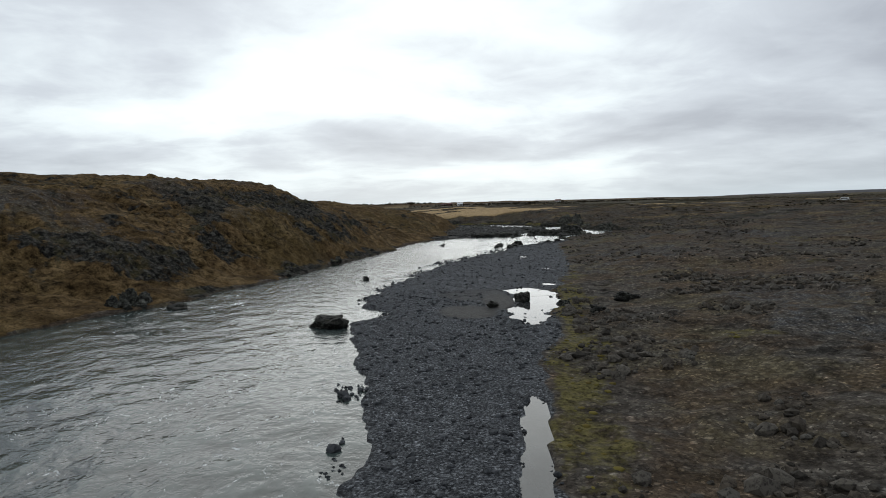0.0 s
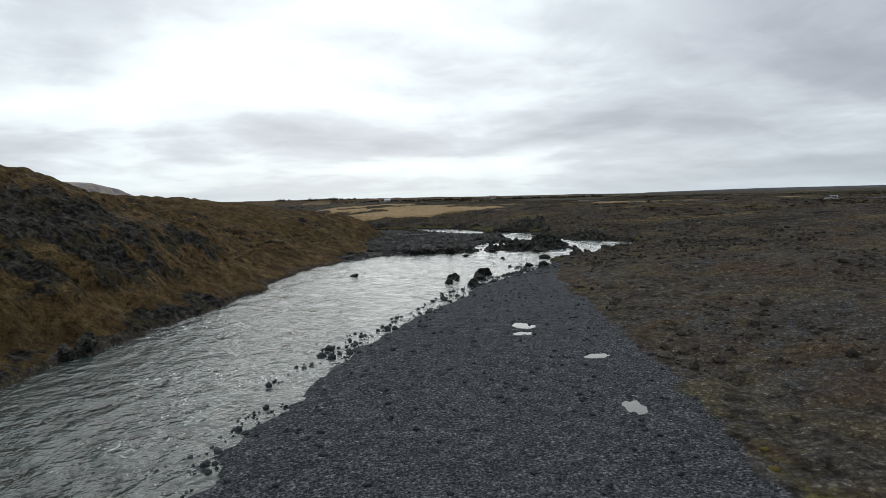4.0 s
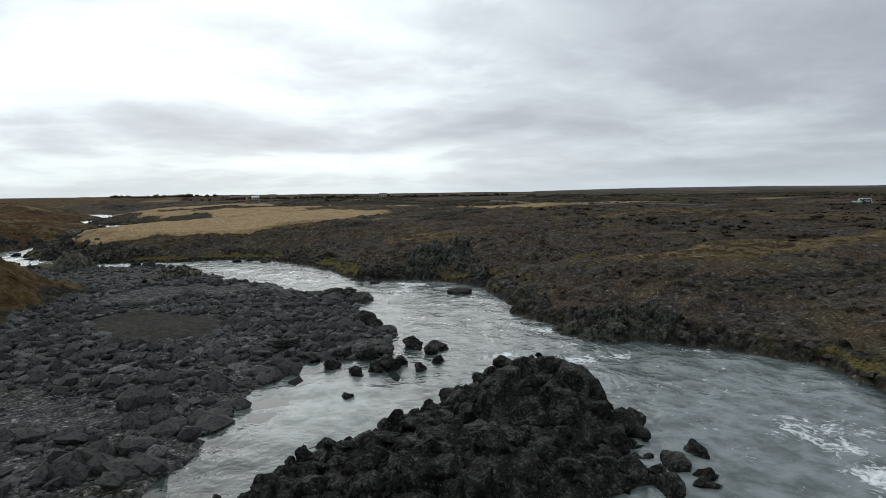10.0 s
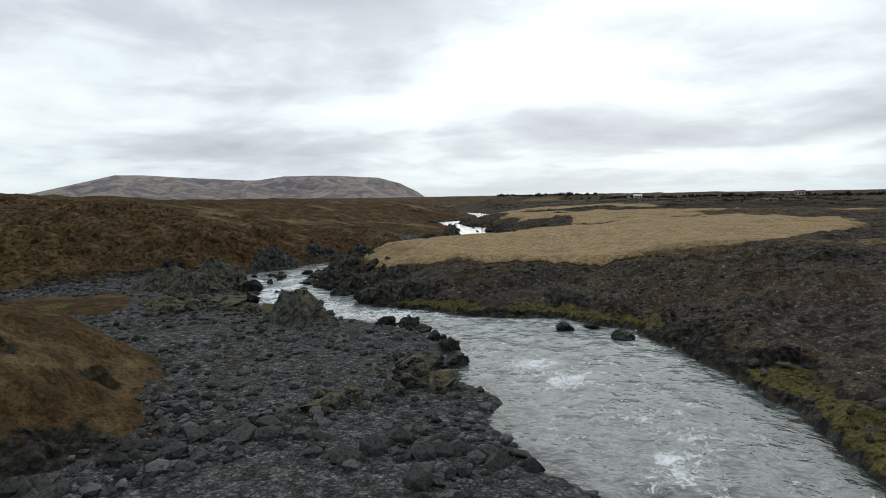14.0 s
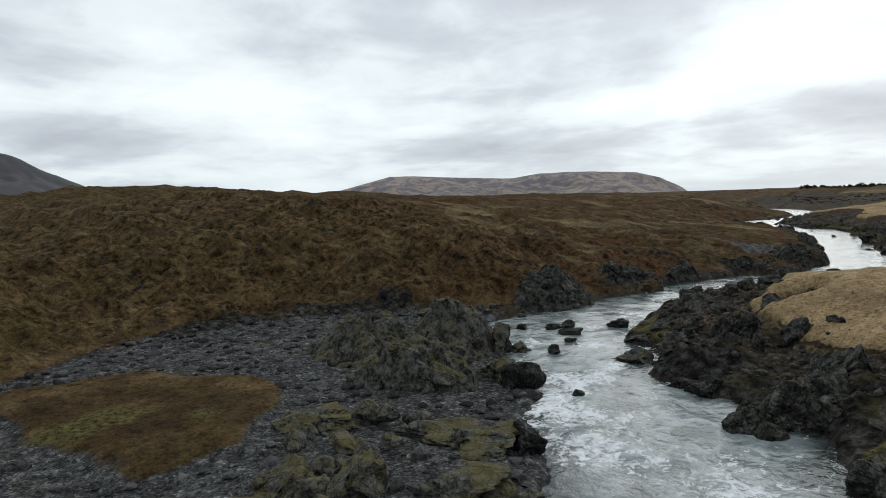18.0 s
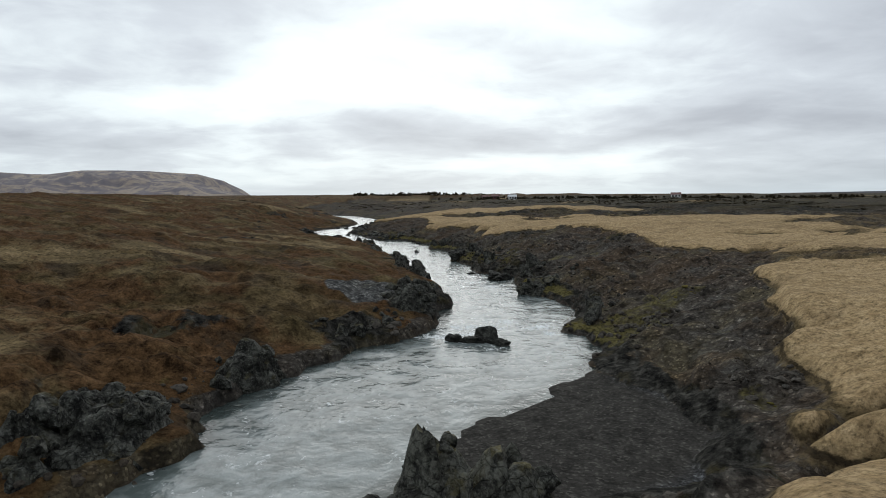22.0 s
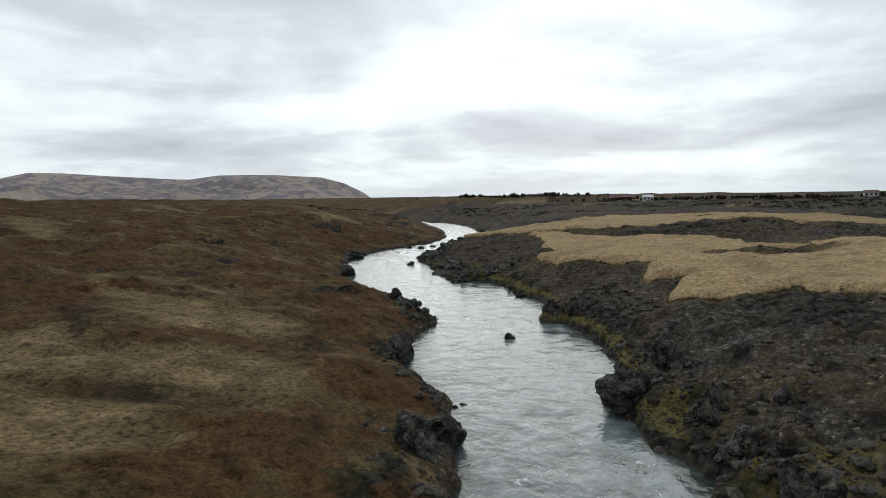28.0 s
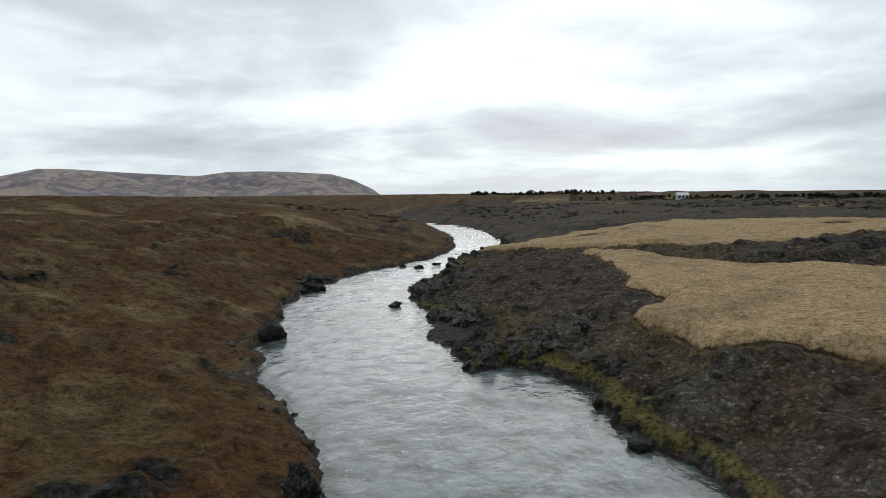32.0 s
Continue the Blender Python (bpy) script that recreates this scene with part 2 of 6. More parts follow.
    # dark line below the turf edge: bare earth with the undercut's shade painted in
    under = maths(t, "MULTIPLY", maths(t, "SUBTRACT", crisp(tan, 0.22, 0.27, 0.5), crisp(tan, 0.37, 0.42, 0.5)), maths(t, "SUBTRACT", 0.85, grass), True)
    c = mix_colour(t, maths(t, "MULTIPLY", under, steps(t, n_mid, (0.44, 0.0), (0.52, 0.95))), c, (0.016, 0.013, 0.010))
    c = mix_colour(t, maths(t, "MULTIPLY", plain, steps(t, n_big, (0.40, 0.25), (0.56, 0.9))), c, times((0.046, 0.041, 0.026), n_mid, (0.38, 0.55), (0.6, 1.3)))
    c = mix_colour(t, crisp(gravel, 0.36, 0.62, 1.0), c, pebble)
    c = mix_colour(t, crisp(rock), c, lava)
    c = mix_colour(t, crisp(moss, 0.36, 0.66), c, green)
    c = mix_colour(t, maths(t, "MULTIPLY", wet, 0.9), c, (0.008, 0.0075, 0.007))
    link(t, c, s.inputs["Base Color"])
    link(t, maths(t, "ADD", 0.03, maths(t, "MULTIPLY", wet, 0.07)), s.inputs["Specular IOR Level"])
    link(t, maths(t, "SUBTRACT", 0.92, maths(t, "MULTIPLY", wet, 0.25)), s.inputs["Roughness"])
    relief = maths(t, "ADD", maths(t, "MULTIPLY", n_small, 0.75), maths(t, "MULTIPLY", n_grain, 0.14))
    relief = maths(t, "SUBTRACT", relief, maths(t, "MULTIPLY", gap_fine, 0.10))
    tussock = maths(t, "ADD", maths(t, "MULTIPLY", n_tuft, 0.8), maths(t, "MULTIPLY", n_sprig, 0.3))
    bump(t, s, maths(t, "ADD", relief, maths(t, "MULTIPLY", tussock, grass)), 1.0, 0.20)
    return m


def rock_material(name, dark=1.0, moss=0.2, pale=0.0):
    m, t, s = material(name)
    p = world_place(t)
    info = t.nodes.new("ShaderNodeObjectInfo")
    n1 = noise_tex(t, p, 1.6, 6, 0.65)
    n2 = noise_tex(t, p, 9.0, 5, 0.7)
    # low spots of the bump noise are near black, shade put into the colour
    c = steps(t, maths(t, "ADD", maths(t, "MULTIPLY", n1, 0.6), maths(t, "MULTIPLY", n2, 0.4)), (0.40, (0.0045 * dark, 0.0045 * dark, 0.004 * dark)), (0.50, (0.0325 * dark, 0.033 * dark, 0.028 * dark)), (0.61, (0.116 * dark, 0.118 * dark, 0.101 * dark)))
    c = mix_colour(t, maths(t, "MULTIPLY", info.outputs["Random"], 0.25), c, (0.038 * dark, 0.036 * dark, 0.030 * dark))
    lichen = steps(t, maths(t, "ADD", n2, maths(t, "MULTIPLY", n1, 0.35)), (0.74, 0.0), (0.82, min(0.9, 0.55 + pale)))
    c = mix_colour(t, lichen, c, (0.135, 0.135, 0.122))
    crack = node(t, "ShaderNodeTexVoronoi", Scale=2.3)
    crack.feature = "DISTANCE_TO_EDGE"
    bent = t.nodes.new("ShaderNodeVectorMath")
    bent.operation = "MULTIPLY_ADD"
    warp = node(t, "ShaderNodeTexNoise", Scale=1.7, Detail=4.0)
    link(t, p, warp.inputs["Vector"])
    link(t, warp.outputs["Color"], bent.inputs[0])
    bent.inputs[1].default_value = (0.6, 0.6, 0.6)
    link(t, p, bent.inputs[2])
    link(t, bent.outputs[0], crack.inputs["Vector"])
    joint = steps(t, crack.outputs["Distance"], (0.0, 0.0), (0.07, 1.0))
    # joints are darkened by colour as well, as shade in the cracks
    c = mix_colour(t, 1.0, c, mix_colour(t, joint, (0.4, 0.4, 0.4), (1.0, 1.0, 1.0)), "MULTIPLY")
    if pale:
        c = mix_colour(t, steps(t, noise_tex(t, p, 3.2, 6, 0.7), (0.46, 0.0), (0.60, pale)), c, (0.140, 0.138, 0.112))
    flat = t.nodes.new("ShaderNodeSeparateXYZ")
    link(t, t.nodes.new("ShaderNodeNewGeometry").outputs["Normal"], flat.inputs[0])
    top = maths(t, "MULTIPLY", steps(t, flat.outputs[2], (0.45, 0.0), (0.85, 1.0)), steps(t, noise_tex(t, p, 0.9, 4, 0.6), (0.62 - 0.4 * moss, 0.0), (0.74 - 0.4 * moss, moss * 1.3 if moss < 0.7 else 0.9)))
    c = mix_colour(t, top, c, (0.115, 0.094, 0.028))
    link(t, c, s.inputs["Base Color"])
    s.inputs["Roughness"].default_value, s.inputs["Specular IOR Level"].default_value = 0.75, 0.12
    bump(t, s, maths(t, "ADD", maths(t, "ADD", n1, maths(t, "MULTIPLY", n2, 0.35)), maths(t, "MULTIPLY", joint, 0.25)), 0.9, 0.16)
    return m


def water_material(name, colour, ripple, foamy=True):
    m, t, s = material(name)
    p = world_place(t)
    flow = t.nodes.new("ShaderNodeMapping")
    flow.inputs["Scale"].default_value = (1.0, 0.85, 1.0)
    link(t, p, flow.inputs[0])
    v = flow.outputs[0]
    w1 = noise_tex(t, v, 0.8, 4, 0.6, 0.15)
    w2 = noise_tex(t, v, 2.8, 4, 0.6, 0.2)
    w0 = noise_tex(t, v, 0.42, 3, 0.55, 0.3)
    # wave light and shade in the colour: troughs darker, crests lighter
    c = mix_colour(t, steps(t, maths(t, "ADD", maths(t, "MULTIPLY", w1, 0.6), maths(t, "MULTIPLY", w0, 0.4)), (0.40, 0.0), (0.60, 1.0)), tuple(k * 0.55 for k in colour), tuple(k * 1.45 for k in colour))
    rough = 0.06
    if foamy:
        foam, swell, chop = attribute(t, "foam")
        # second foam channel pales the water: silt plus reflected sky, lighter on crests
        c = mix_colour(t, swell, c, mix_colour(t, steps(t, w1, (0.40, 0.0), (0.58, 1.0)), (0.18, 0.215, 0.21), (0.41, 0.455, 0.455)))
        raw = maths(t, "ADD", maths(t, "MULTIPLY", noise_tex(t, v, 2.2, 6, 0.72, 1.2), 0.65), maths(t, "MULTIPLY", noise_tex(t, v, 0.7, 3, 0.6, 0.8), 0.35))
        lace = maths(t, "ADD", 0.5, maths(t, "MULTIPLY", maths(t, "SUBTRACT", raw, 0.5), 2.2))
        white = steps(t, maths(t, "MULTIPLY", maths(t, "ADD", lace, maths(t, "MULTIPLY", foam, 0.48)), 0.5), (0.41, 0.0), (0.46, 0.55), (0.55, 1.0))
        c = mix_colour(t, white, c, (0.82, 0.85, 0.86))
        rough = maths(t, "ADD", maths(t, "MULTIPLY", white, 0.6), 0.14)
        link(t, rough, s.inputs["Roughness"])
    else:
        s.inputs["Roughness"].default_value = 0.03
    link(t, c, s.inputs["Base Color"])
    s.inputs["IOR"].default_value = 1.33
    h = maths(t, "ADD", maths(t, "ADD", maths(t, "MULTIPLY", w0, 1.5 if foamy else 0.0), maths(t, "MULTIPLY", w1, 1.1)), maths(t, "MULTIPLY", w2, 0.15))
    if foamy:
        h = maths(t, "MULTIPLY", h, chop)
    bump(t, s, h, ripple, 0.30)
    return m


def plain_material(name, colour, rough=0.6, metal=0.0, vary=0.25, scale=4.0):
    m, t, s = material(name)
    n = noise_tex(t, object_space(t), scale, 5, 0.6)
    c = steps(t, n, (0.3, tuple(k * (1 - vary) for k in colour)), (0.7, tuple(min(1.0, k * (1 + vary)) for k in colour)))
    link(t, c, s.inputs["Base Color"])
    s.inputs["Roughness"].default_value, s.inputs["Metallic"].default_value = rough, metal
    return m


GROUND = ground_material()
ROCK = rock_material("lava_rock", 0.92, 0.25, 0.25)
ROCK_WET = rock_material("wet_lava_rock", 0.62, 0.06)
ROCK_MOSSY = rock_material("mossy_lava_rock", 1.7, 0.5, 0.55)
def tuft_material(name, *tones):
    m, t, s = material(name)
    g = t.nodes.new("ShaderNodeNewGeometry")
    c = steps(t, g.outputs["Random Per Island"], *[(k / (len(tones) - 1), tone) for k, tone in enumerate(tones)])
    c = mix_colour(t, steps(t, noise_tex(t, g.outputs["Position"], 0.12, 3, 0.6), (0.42, 0.0), (0.6, 0.7)), c, tones[0])
    link(t, c, s.inputs["Base Color"])
    s.inputs["Roughness"].default_value, s.inputs["Specular IOR Level"].default_value = 0.9, 0.03
    return m


def stone_mix(name, *tones):
    m, t, s = material(name)
    g = t.nodes.new("ShaderNodeNewGeometry")
    c = steps(t, g.outputs["Random Per Island"], *[(k / (len(tones) - 1), tone) for k, tone in enumerate(tones)])
    n = noise_tex(t, g.outputs["Position"], 7.0, 5, 0.7)
    c = mix_colour(t, steps(t, n, (0.38, 0.7), (0.52, 0.0)), c, tuple(0.35 * v for v in tones[0]))
    link(t, c, s.inputs["Base Color"])
    s.inputs["Roughness"].default_value, s.inputs["Specular IOR Level"].default_value = 0.85, 0.1
    bump(t, s, n, 0.6, 0.05)
    return m


TUFT_MOSS = tuft_material("moss_cushions", (0.090, 0.076, 0.022), (0.125, 0.102, 0.028), (0.080, 0.058, 0.022))
STONE_BAR = stone_mix("bar_stones", (0.028, 0.027, 0.026), (0.060, 0.059, 0.057), (0.150, 0.149, 0.145), (0.043, 0.041, 0.038), (0.094, 0.092, 0.088))
STONE_LAVA = stone_mix("lava_clods", (0.030, 0.027, 0.023), (0.052, 0.045, 0.037), (0.066, 0.053, 0.040), (0.092, 0.085, 0.074))
STONE_GRAVEL = stone_mix("gravel_stones", (0.026, 0.027, 0.029), (0.050, 0.052, 0.056), (0.105, 0.109, 0.116), (0.034, 0.036, 0.039))
RIVER = water_material("glacial_river_water", (0.037, 0.048, 0.045), 0.6)
PUDDLE = water_material("still_puddle_water", (0.030, 0.032, 0.032), 0.02, False)

# ---- the plan: banks, bars and levels, in metres ----
LEFT_BANK = [(-54, -120), (-52, -60), (-46, 0), (-40, 25), (-32.8, 44.6), (-29.5, 54), (-26, 58), (-24, 67), (-20.5, 78), (-17.5, 88.5), (-15.7, 97), (-12.8, 109), (-10.5, 117),
             (-8.8, 130), (-6.4, 141), (-2.5, 148), (2, 153.5), (6.2, 157.8), (11, 158), (15, 156.8), (17.7, 158), (20, 158.2), (18.3, 162), (20.7, 166), (21.8, 170.6), (25.8, 177.5),
             (31, 178), (32.2, 184), (30.5, 187.5), (31.2, 191.6), (30.5, 195), (33.6, 197), (31, 199), (28, 203), (25.5, 206), (24.5, 210.6), (21, 214)]
LEFT_BANK += [(19.2, 218), (18.6, 221), (15.7, 223), (14, 227.5), (10.3, 232), (7, 235), (2.1, 236.4), (-2, 238), (-7.5, 238.5), (-9.3, 242), (-11.5, 244), (-12.8, 247.5), (-15.5, 248.6), (-18, 251),
              (-21, 253.5), (-24.6, 256.6), (-25.5, 259), (-25, 262.4), (-22.5, 269), (-23.2, 272.5), (-22.2, 276.3), (-20.8, 280), (-21.3, 283.6), (-19.8, 289), (-17.2, 294), (-14.5, 297), (-12.6, 301.4), (-12, 308)]
LEFT_BANK += [(-13.6, 313), (-12.4, 315.3), (-14, 319.5), (-15.3, 322.5), (-16.2, 326), (-17.2, 331.4), (-18.4, 337.5), (-20.1, 343), (-23.6, 349), (-25.2, 356), (-24.6, 360.8), (-29.1, 367.2), (-32.8, 373), (-36.7, 377.4),
              (-40.3, 381.8), (-43, 386.5), (-46.4, 394.4), (-49, 401), (-50.6, 409), (-51.1, 418), (-48.6, 431), (-46, 443.5), (-47, 459), (-51, 478), (-60, 505), (-76, 540), (-102, 580), (-150, 620)]
RIGHT_BANK = [(2, -120), (0, -60), (-2, 0), (-3.1, 18), (-4, 28.4), (-5.7, 37.5), (-7.4, 46), (-5.2, 48.5), (-4.4, 50.5), (-7.3, 53.5), (-6.9, 64), (-4.9, 69), (-3.4, 77), (0, 89), (5.5, 102), (8, 106), (12.4, 115), (17.2, 122.5),
              (20.4, 125.5), (27, 134), (28.3, 138), (30.1, 141), (33.2, 142.3), (35.9, 144.7), (38.3, 147), (39.9, 150.8), (44.5, 154.4), (47.1, 155.4), (49.9, 160), (52, 163), (52.9, 168), (51.5, 171.5), (48.5, 173.5),
              (44.4, 181), (43.2, 187.5), (44.5, 191), (44.9, 197.6), (45.8, 200), (44.5, 204.5), (41, 209), (36.4, 209.6), (33.8, 211.2), (33, 215.7)]
RIGHT_BANK += [(32.5, 219), (32, 223.7), (31, 226), (27.6, 232.4), (25.2, 238), (22.3, 239), (19.5, 241.5), (15.8, 240.4), (10.5, 240.6), (7.5, 242), (2.4, 242.6), (-1.1, 244.7), (-1.6, 248.4), (-4.9, 250.6), (-6.5, 253.4), (-9.4, 252.4),
               (-10.6, 253.6), (-10.5, 256.6), (-13.5, 258.6), (-14.5, 261), (-15.2, 267), (-15, 269), (-15.9, 273), (-14.6, 275), (-12.6, 276.5), (-9.3, 283), (-4.4, 289.2), (-2.8, 293), (-2, 297.6), (-3.6, 299.4), (-2.2, 304), (-1.5, 309.5)]
RIGHT_BANK += [(-2.3, 313), (-4.1, 314.5), (-5.5, 318), (-5, 324), (-4.7, 327), (-8.3, 330.4), (-9.2, 332), (-9.4, 337), (-10.5, 341), (-12, 344.8), (-10.8, 349.8), (-11.7, 353.5), (-13.6, 357.6), (-13.8, 360), (-14.6, 362.8), (-16.8, 363.6), (-16.4, 367.5),
               (-18, 374), (-20.3, 376.4), (-21.7, 380.8), (-23.9, 384), (-26.2, 385.4), (-28.6, 383.2), (-29.3, 389), (-32.7, 391), (-33.9, 398), (-37.6, 404), (-40.5, 410), (-40.1, 418.6), (-40.7, 432.7), (-39.8, 447), (-38, 462), (-41, 480), (-48, 505), (-63, 540), (-88, 572), (-140, 606)]
# low shingle: the boulder bar, the gravel spit and the small beach
BAR = [(-2.5, 148), (0.5, 156), (3.2, 163), (1.4, 178.7), (4, 189), (6, 205), (6.5, 212), (3, 215), (-1.5, 221), (-12, 226), (-22, 227.5), (-31, 226.5), (-36, 233), (-40, 240), (-38, 249), (-33, 256), (-26, 261), (-20, 259), (-6, 241), (10, 236), (24, 220), (35, 200), (38, 185), (24, 172), (21, 160), (6, 152)]
SPIT = [(1, -120), (2, 0), (3.1, 17), (3.5, 23), (5, 31), (8.4, 44), (11.3, 61), (14, 70), (16.5, 80), (19, 95), (20, 101), (21, 112), (24, 124), (27, 132), (28.3, 138), (18, 128), (0, 97), (-9, 64), (-10, 50), (-9, 20), (-8, -120)]
BEACH = [(-13.5, 275), (-11.5, 272.5), (-7, 275), (-3.5, 277), (-0.6, 281), (-1.6, 284.5), (-3.0, 287.5), (-3.4, 291), (-5.2, 291), (-12, 282)]
SAND = [(-33.6, 392), (-32.6, 396), (-29.5, 395.5), (-28.6, 391.5), (-29.6, 389.6), (-31.8, 390)]
PLATEAU_A = [(-8.5, 261.5), (-7.2, 267.8), (-2.6, 270), (0.6, 276), (5, 289), (10, 300), (22, 321), (52, 335), (62, 316), (52, 284), (38, 261), (22, 250), (8, 251.5), (-3, 256)]
PLATEAU_B = [(-22.4, 420), (-18.5, 397), (-15.2, 391.5), (-18.1, 388), (-16.5, 384), (-15.7, 381), (-13.2, 380), (-10.1, 379), (-8, 375.5), (-10.3, 368), (-7, 366), (-8.5, 360), (-4.5, 357), (0.3, 361), (4.5, 355), (8.4, 344), (10.4, 329), (11.6, 321), (14, 315.5), (20, 316), (28, 326), (45, 333), (75, 345), (80, 364), (43, 361), (30, 364), (17, 373), (14.7, 384), (6, 385), (2, 393), (-2, 401), (-16.7, 412)]
PLATEAU_C = [(-37, 438), (-20, 422), (-8, 419), (10, 426), (24, 411), (40, 415), (20, 440), (6, 468), (-20, 460)]
BAR_SAND = [(10, 193.5), (13.6, 198), (20, 191.5), (20.8, 186.6), (17.3, 184.2), (13, 187.4)]
# bare hollows in the edge of the straw: centre, half axes, turn
HOLLOWS = [(-5.6, 262.2, 1.8, 1.5, 30), (3.2, 277.6, 3.6, 1.0, 20), (-0.5, 274.0, 1.8, 1.6, 0)]
SHOAL = [(15.5, 128), (24, 138.5), (29, 138), (27, 133), (22, 126), (18, 123)]
MOSS_ISLE = [(-33, 230), (-31, 237), (-24, 239), (-20.5, 238), (-16.5, 234), (-18, 231), (-24.5, 229)]
# ground level over the river beyond the low ground, at these distances from it, station by station along y
REACH = (0.0, 1.5, 4.0, 10.0, 25.0, 60.0, 150.0, 500.0)
LEFT_LEVELS = [(-60, .2, .5, 1.6, 5, 11, 17, 20, 20), (45, .2, .5, 1.1, 3.4, 10.8, 16.4, 18, 18), (75, .2, .6, 1.7, 5.7, 11.8, 16.0, 17.4, 17), (92, .3, 1.0, 3.6, 8.0, 13.0, 16.2, 17, 16.4), (118, .3, .8, 2.4, 7.2, 13.6, 16.4, 17.0, 15.5), (142, .2, .5, 1.3, 4.2, 10.6, 13.8, 14.6, 13.6),
               (160, .2, .4, 1.2, 3.0, 8.0, 12.0, 13, 12), (180, .1, .6, 2.2, 5.2, 8.6, 12.2, 13, 12), (205, .1, .8, 2.8, 5.4, 7.0, 9.8, 11, 11), (216, .1, .8, 2.8, 4.8, 5.8, 8.5, 10.5, 10.5), (232, .1, .5, 1.2, 2.8, 5.8, 9.2, 11.2, 11)]
LEFT_LEVELS += [(263, .4, 1.0, 2.2, 5.2, 8.4, 11.8, 12.6, 12), (290, .5, 1.2, 1.9, 3.2, 5.6, 11.2, 12, 11.5), (318, .6, 1.4, 2.1, 3.0, 4.6, 9.6, 11, 11), (357, .4, 1.0, 1.7, 2.6, 4.2, 9.0, 10.2, 10.5), (395, .4, .9, 1.6, 3.2, 6.4, 9.7, 10.2, 10.5), (425, .3, .6, 1.0, 2.4, 6.0, 9.4, 10, 10.5), (600, .3, .8, 1.5, 3, 5, 8.5, 9.5, 10)]
RIGHT_LEVELS = [(-60, .1, .15, .3, .7, 1.5, 2.6, 4.5, 7), (60, .1, .15, .3, .7, 1.4, 2.5, 4.5, 7), (120, .1, .2, .5, 1.0, 1.7, 2.8, 4.6, 7), (140, .3, .8, 1.1, 1.5, 2.2, 3.2, 5, 7), (200, .4, 1.0, 1.5, 2.1, 2.7, 3.5, 5, 7), (222, .4, 1.0, 1.7, 2.6, 3.1, 4, 5, 7),
                (246, .3, .9, 1.7, 3.3, 4.7, 5, 5.3, 7), (268, .4, 1.0, 1.9, 3.6, 4.5, 4.9, 5.3, 7), (290, .2, .7, 1.6, 3.4, 4.4, 4.9, 5.3, 7), (320, .5, 1.1, 1.9, 3.2, 4.3, 4.8, 5.3, 7), (355, .4, 1.0, 1.9, 3.2, 4.6, 5, 5.4, 7), (380, .3, .9, 1.7, 3.1, 4.0, 4.7, 5.4, 7)]
RIGHT_LEVELS += [(405, .2, .5, 1.0, 2.1, 3.5, 4.5, 5.4, 7), (440, .3, .7, 1.3, 2.2, 4, 4.8, 5.5, 7), (600, .3, .7, 1.3, 2.2, 4, 5, 5.8, 7)]
# puddles on the spit: centre, half axes, turn
POOLS = [(7.8, 51.6, 1.75, 8.0, -12), (3.2, 21.5, .5, 5.0, -8), (8.3, 58.5, 1.9, 2.4, 20), (12.2, 93.3, .7, .55, 0), (14.7, 86.8, .7, .5, 0), (13.3, 78.3, .5, .8, 0), (11, 63.3, .5, .8, 20), (12.7, 95.7, .6, 1.0, 20), (8.2, 161.4, 1.2, 1.4, 0), (25.0, 171, 3.4, 5.4, -35), (18.2, 185.0, .6, 1.3, 70), (24.2, 200.5, .8, 1.6, -40)]


def lattice(ix, iy, seed):
    h = (ix.astype(np.int64) * 374761393 + iy.astype(np.int64) * 668265263 + seed * 974634777) & 0xFFFFFFFF
    h = ((h ^ (h >> 13)) * 1274126177) & 0xFFFFFFFF
    return ((h ^ (h >> 16)) & 0xFFFF) / 65535.0


def grain(x, y, size, seed=1):
    """Smooth noise from -1 to 1 with cells of that size."""
    u, v = x / size, y / size
    i, j = np.floor(u), np.floor(v)
    u, v = u - i, v - j
    u, v = u * u * (3 - 2 * u), v * v * (3 - 2 * v)
    a, b, c, d = lattice(i, j, seed), lattice(i + 1, j, seed), lattice(i, j + 1, seed), lattice(i + 1, j + 1, seed)
    return 2 * ((a * (1 - u) + b * u) * (1 - v) + (c * (1 - u) + d * u) * v) - 1


def fractal(x, y, size, octaves, seed=1, fall=0.5):
    total, gain, most = 0.0, 1.0, 0.0
    for k in range(octaves):
        total, most = total + gain * grain(x * 0.8 + y * 0.6, y * 0.8 - x * 0.6, size, seed + 7 * k), most + gain
        x, y = x * 0.8 + y * 0.6 + 31.7, y * 0.8 - x * 0.6 - 12.3
        gain, size = gain * fall, size / 2
    return total / most


def facets(x, y, size, seed=1):
    """Broken blocks of that size: each one's own height (0 to 1) with a tilted top, and how near the joint is (0 at the joint, 1 inside)."""
    u, v = x / size, y / size
    i, j = np.floor(u), np.floor(v)
    first, second = np.full(u.shape, 9.0), np.full(u.shape, 9.0)
    top = np.zeros(u.shape)
    for a in (-1, 0, 1):
        for b in (-1, 0, 1):
            ci, cj = i + a, j + b
            ox, oy = u - ci - 0.1 - 0.8 * lattice(ci, cj, seed), v - cj - 0.1 - 0.8 * lattice(ci, cj, seed + 1)
            d = np.hypot(ox, oy)
            own = lattice(ci, cj, seed + 2) + 0.9 * (lattice(ci, cj, seed + 3) - 0.5) * ox + 0.9 * (lattice(ci, cj, seed + 4) - 0.5) * oy
            nearer = d < first
            second = np.where(nearer, first, np.minimum(second, d))
            top, first = np.where(nearer, own, top), np.where(nearer, d, first)
    return top, np.clip((second - first) / 0.16, 0, 1)


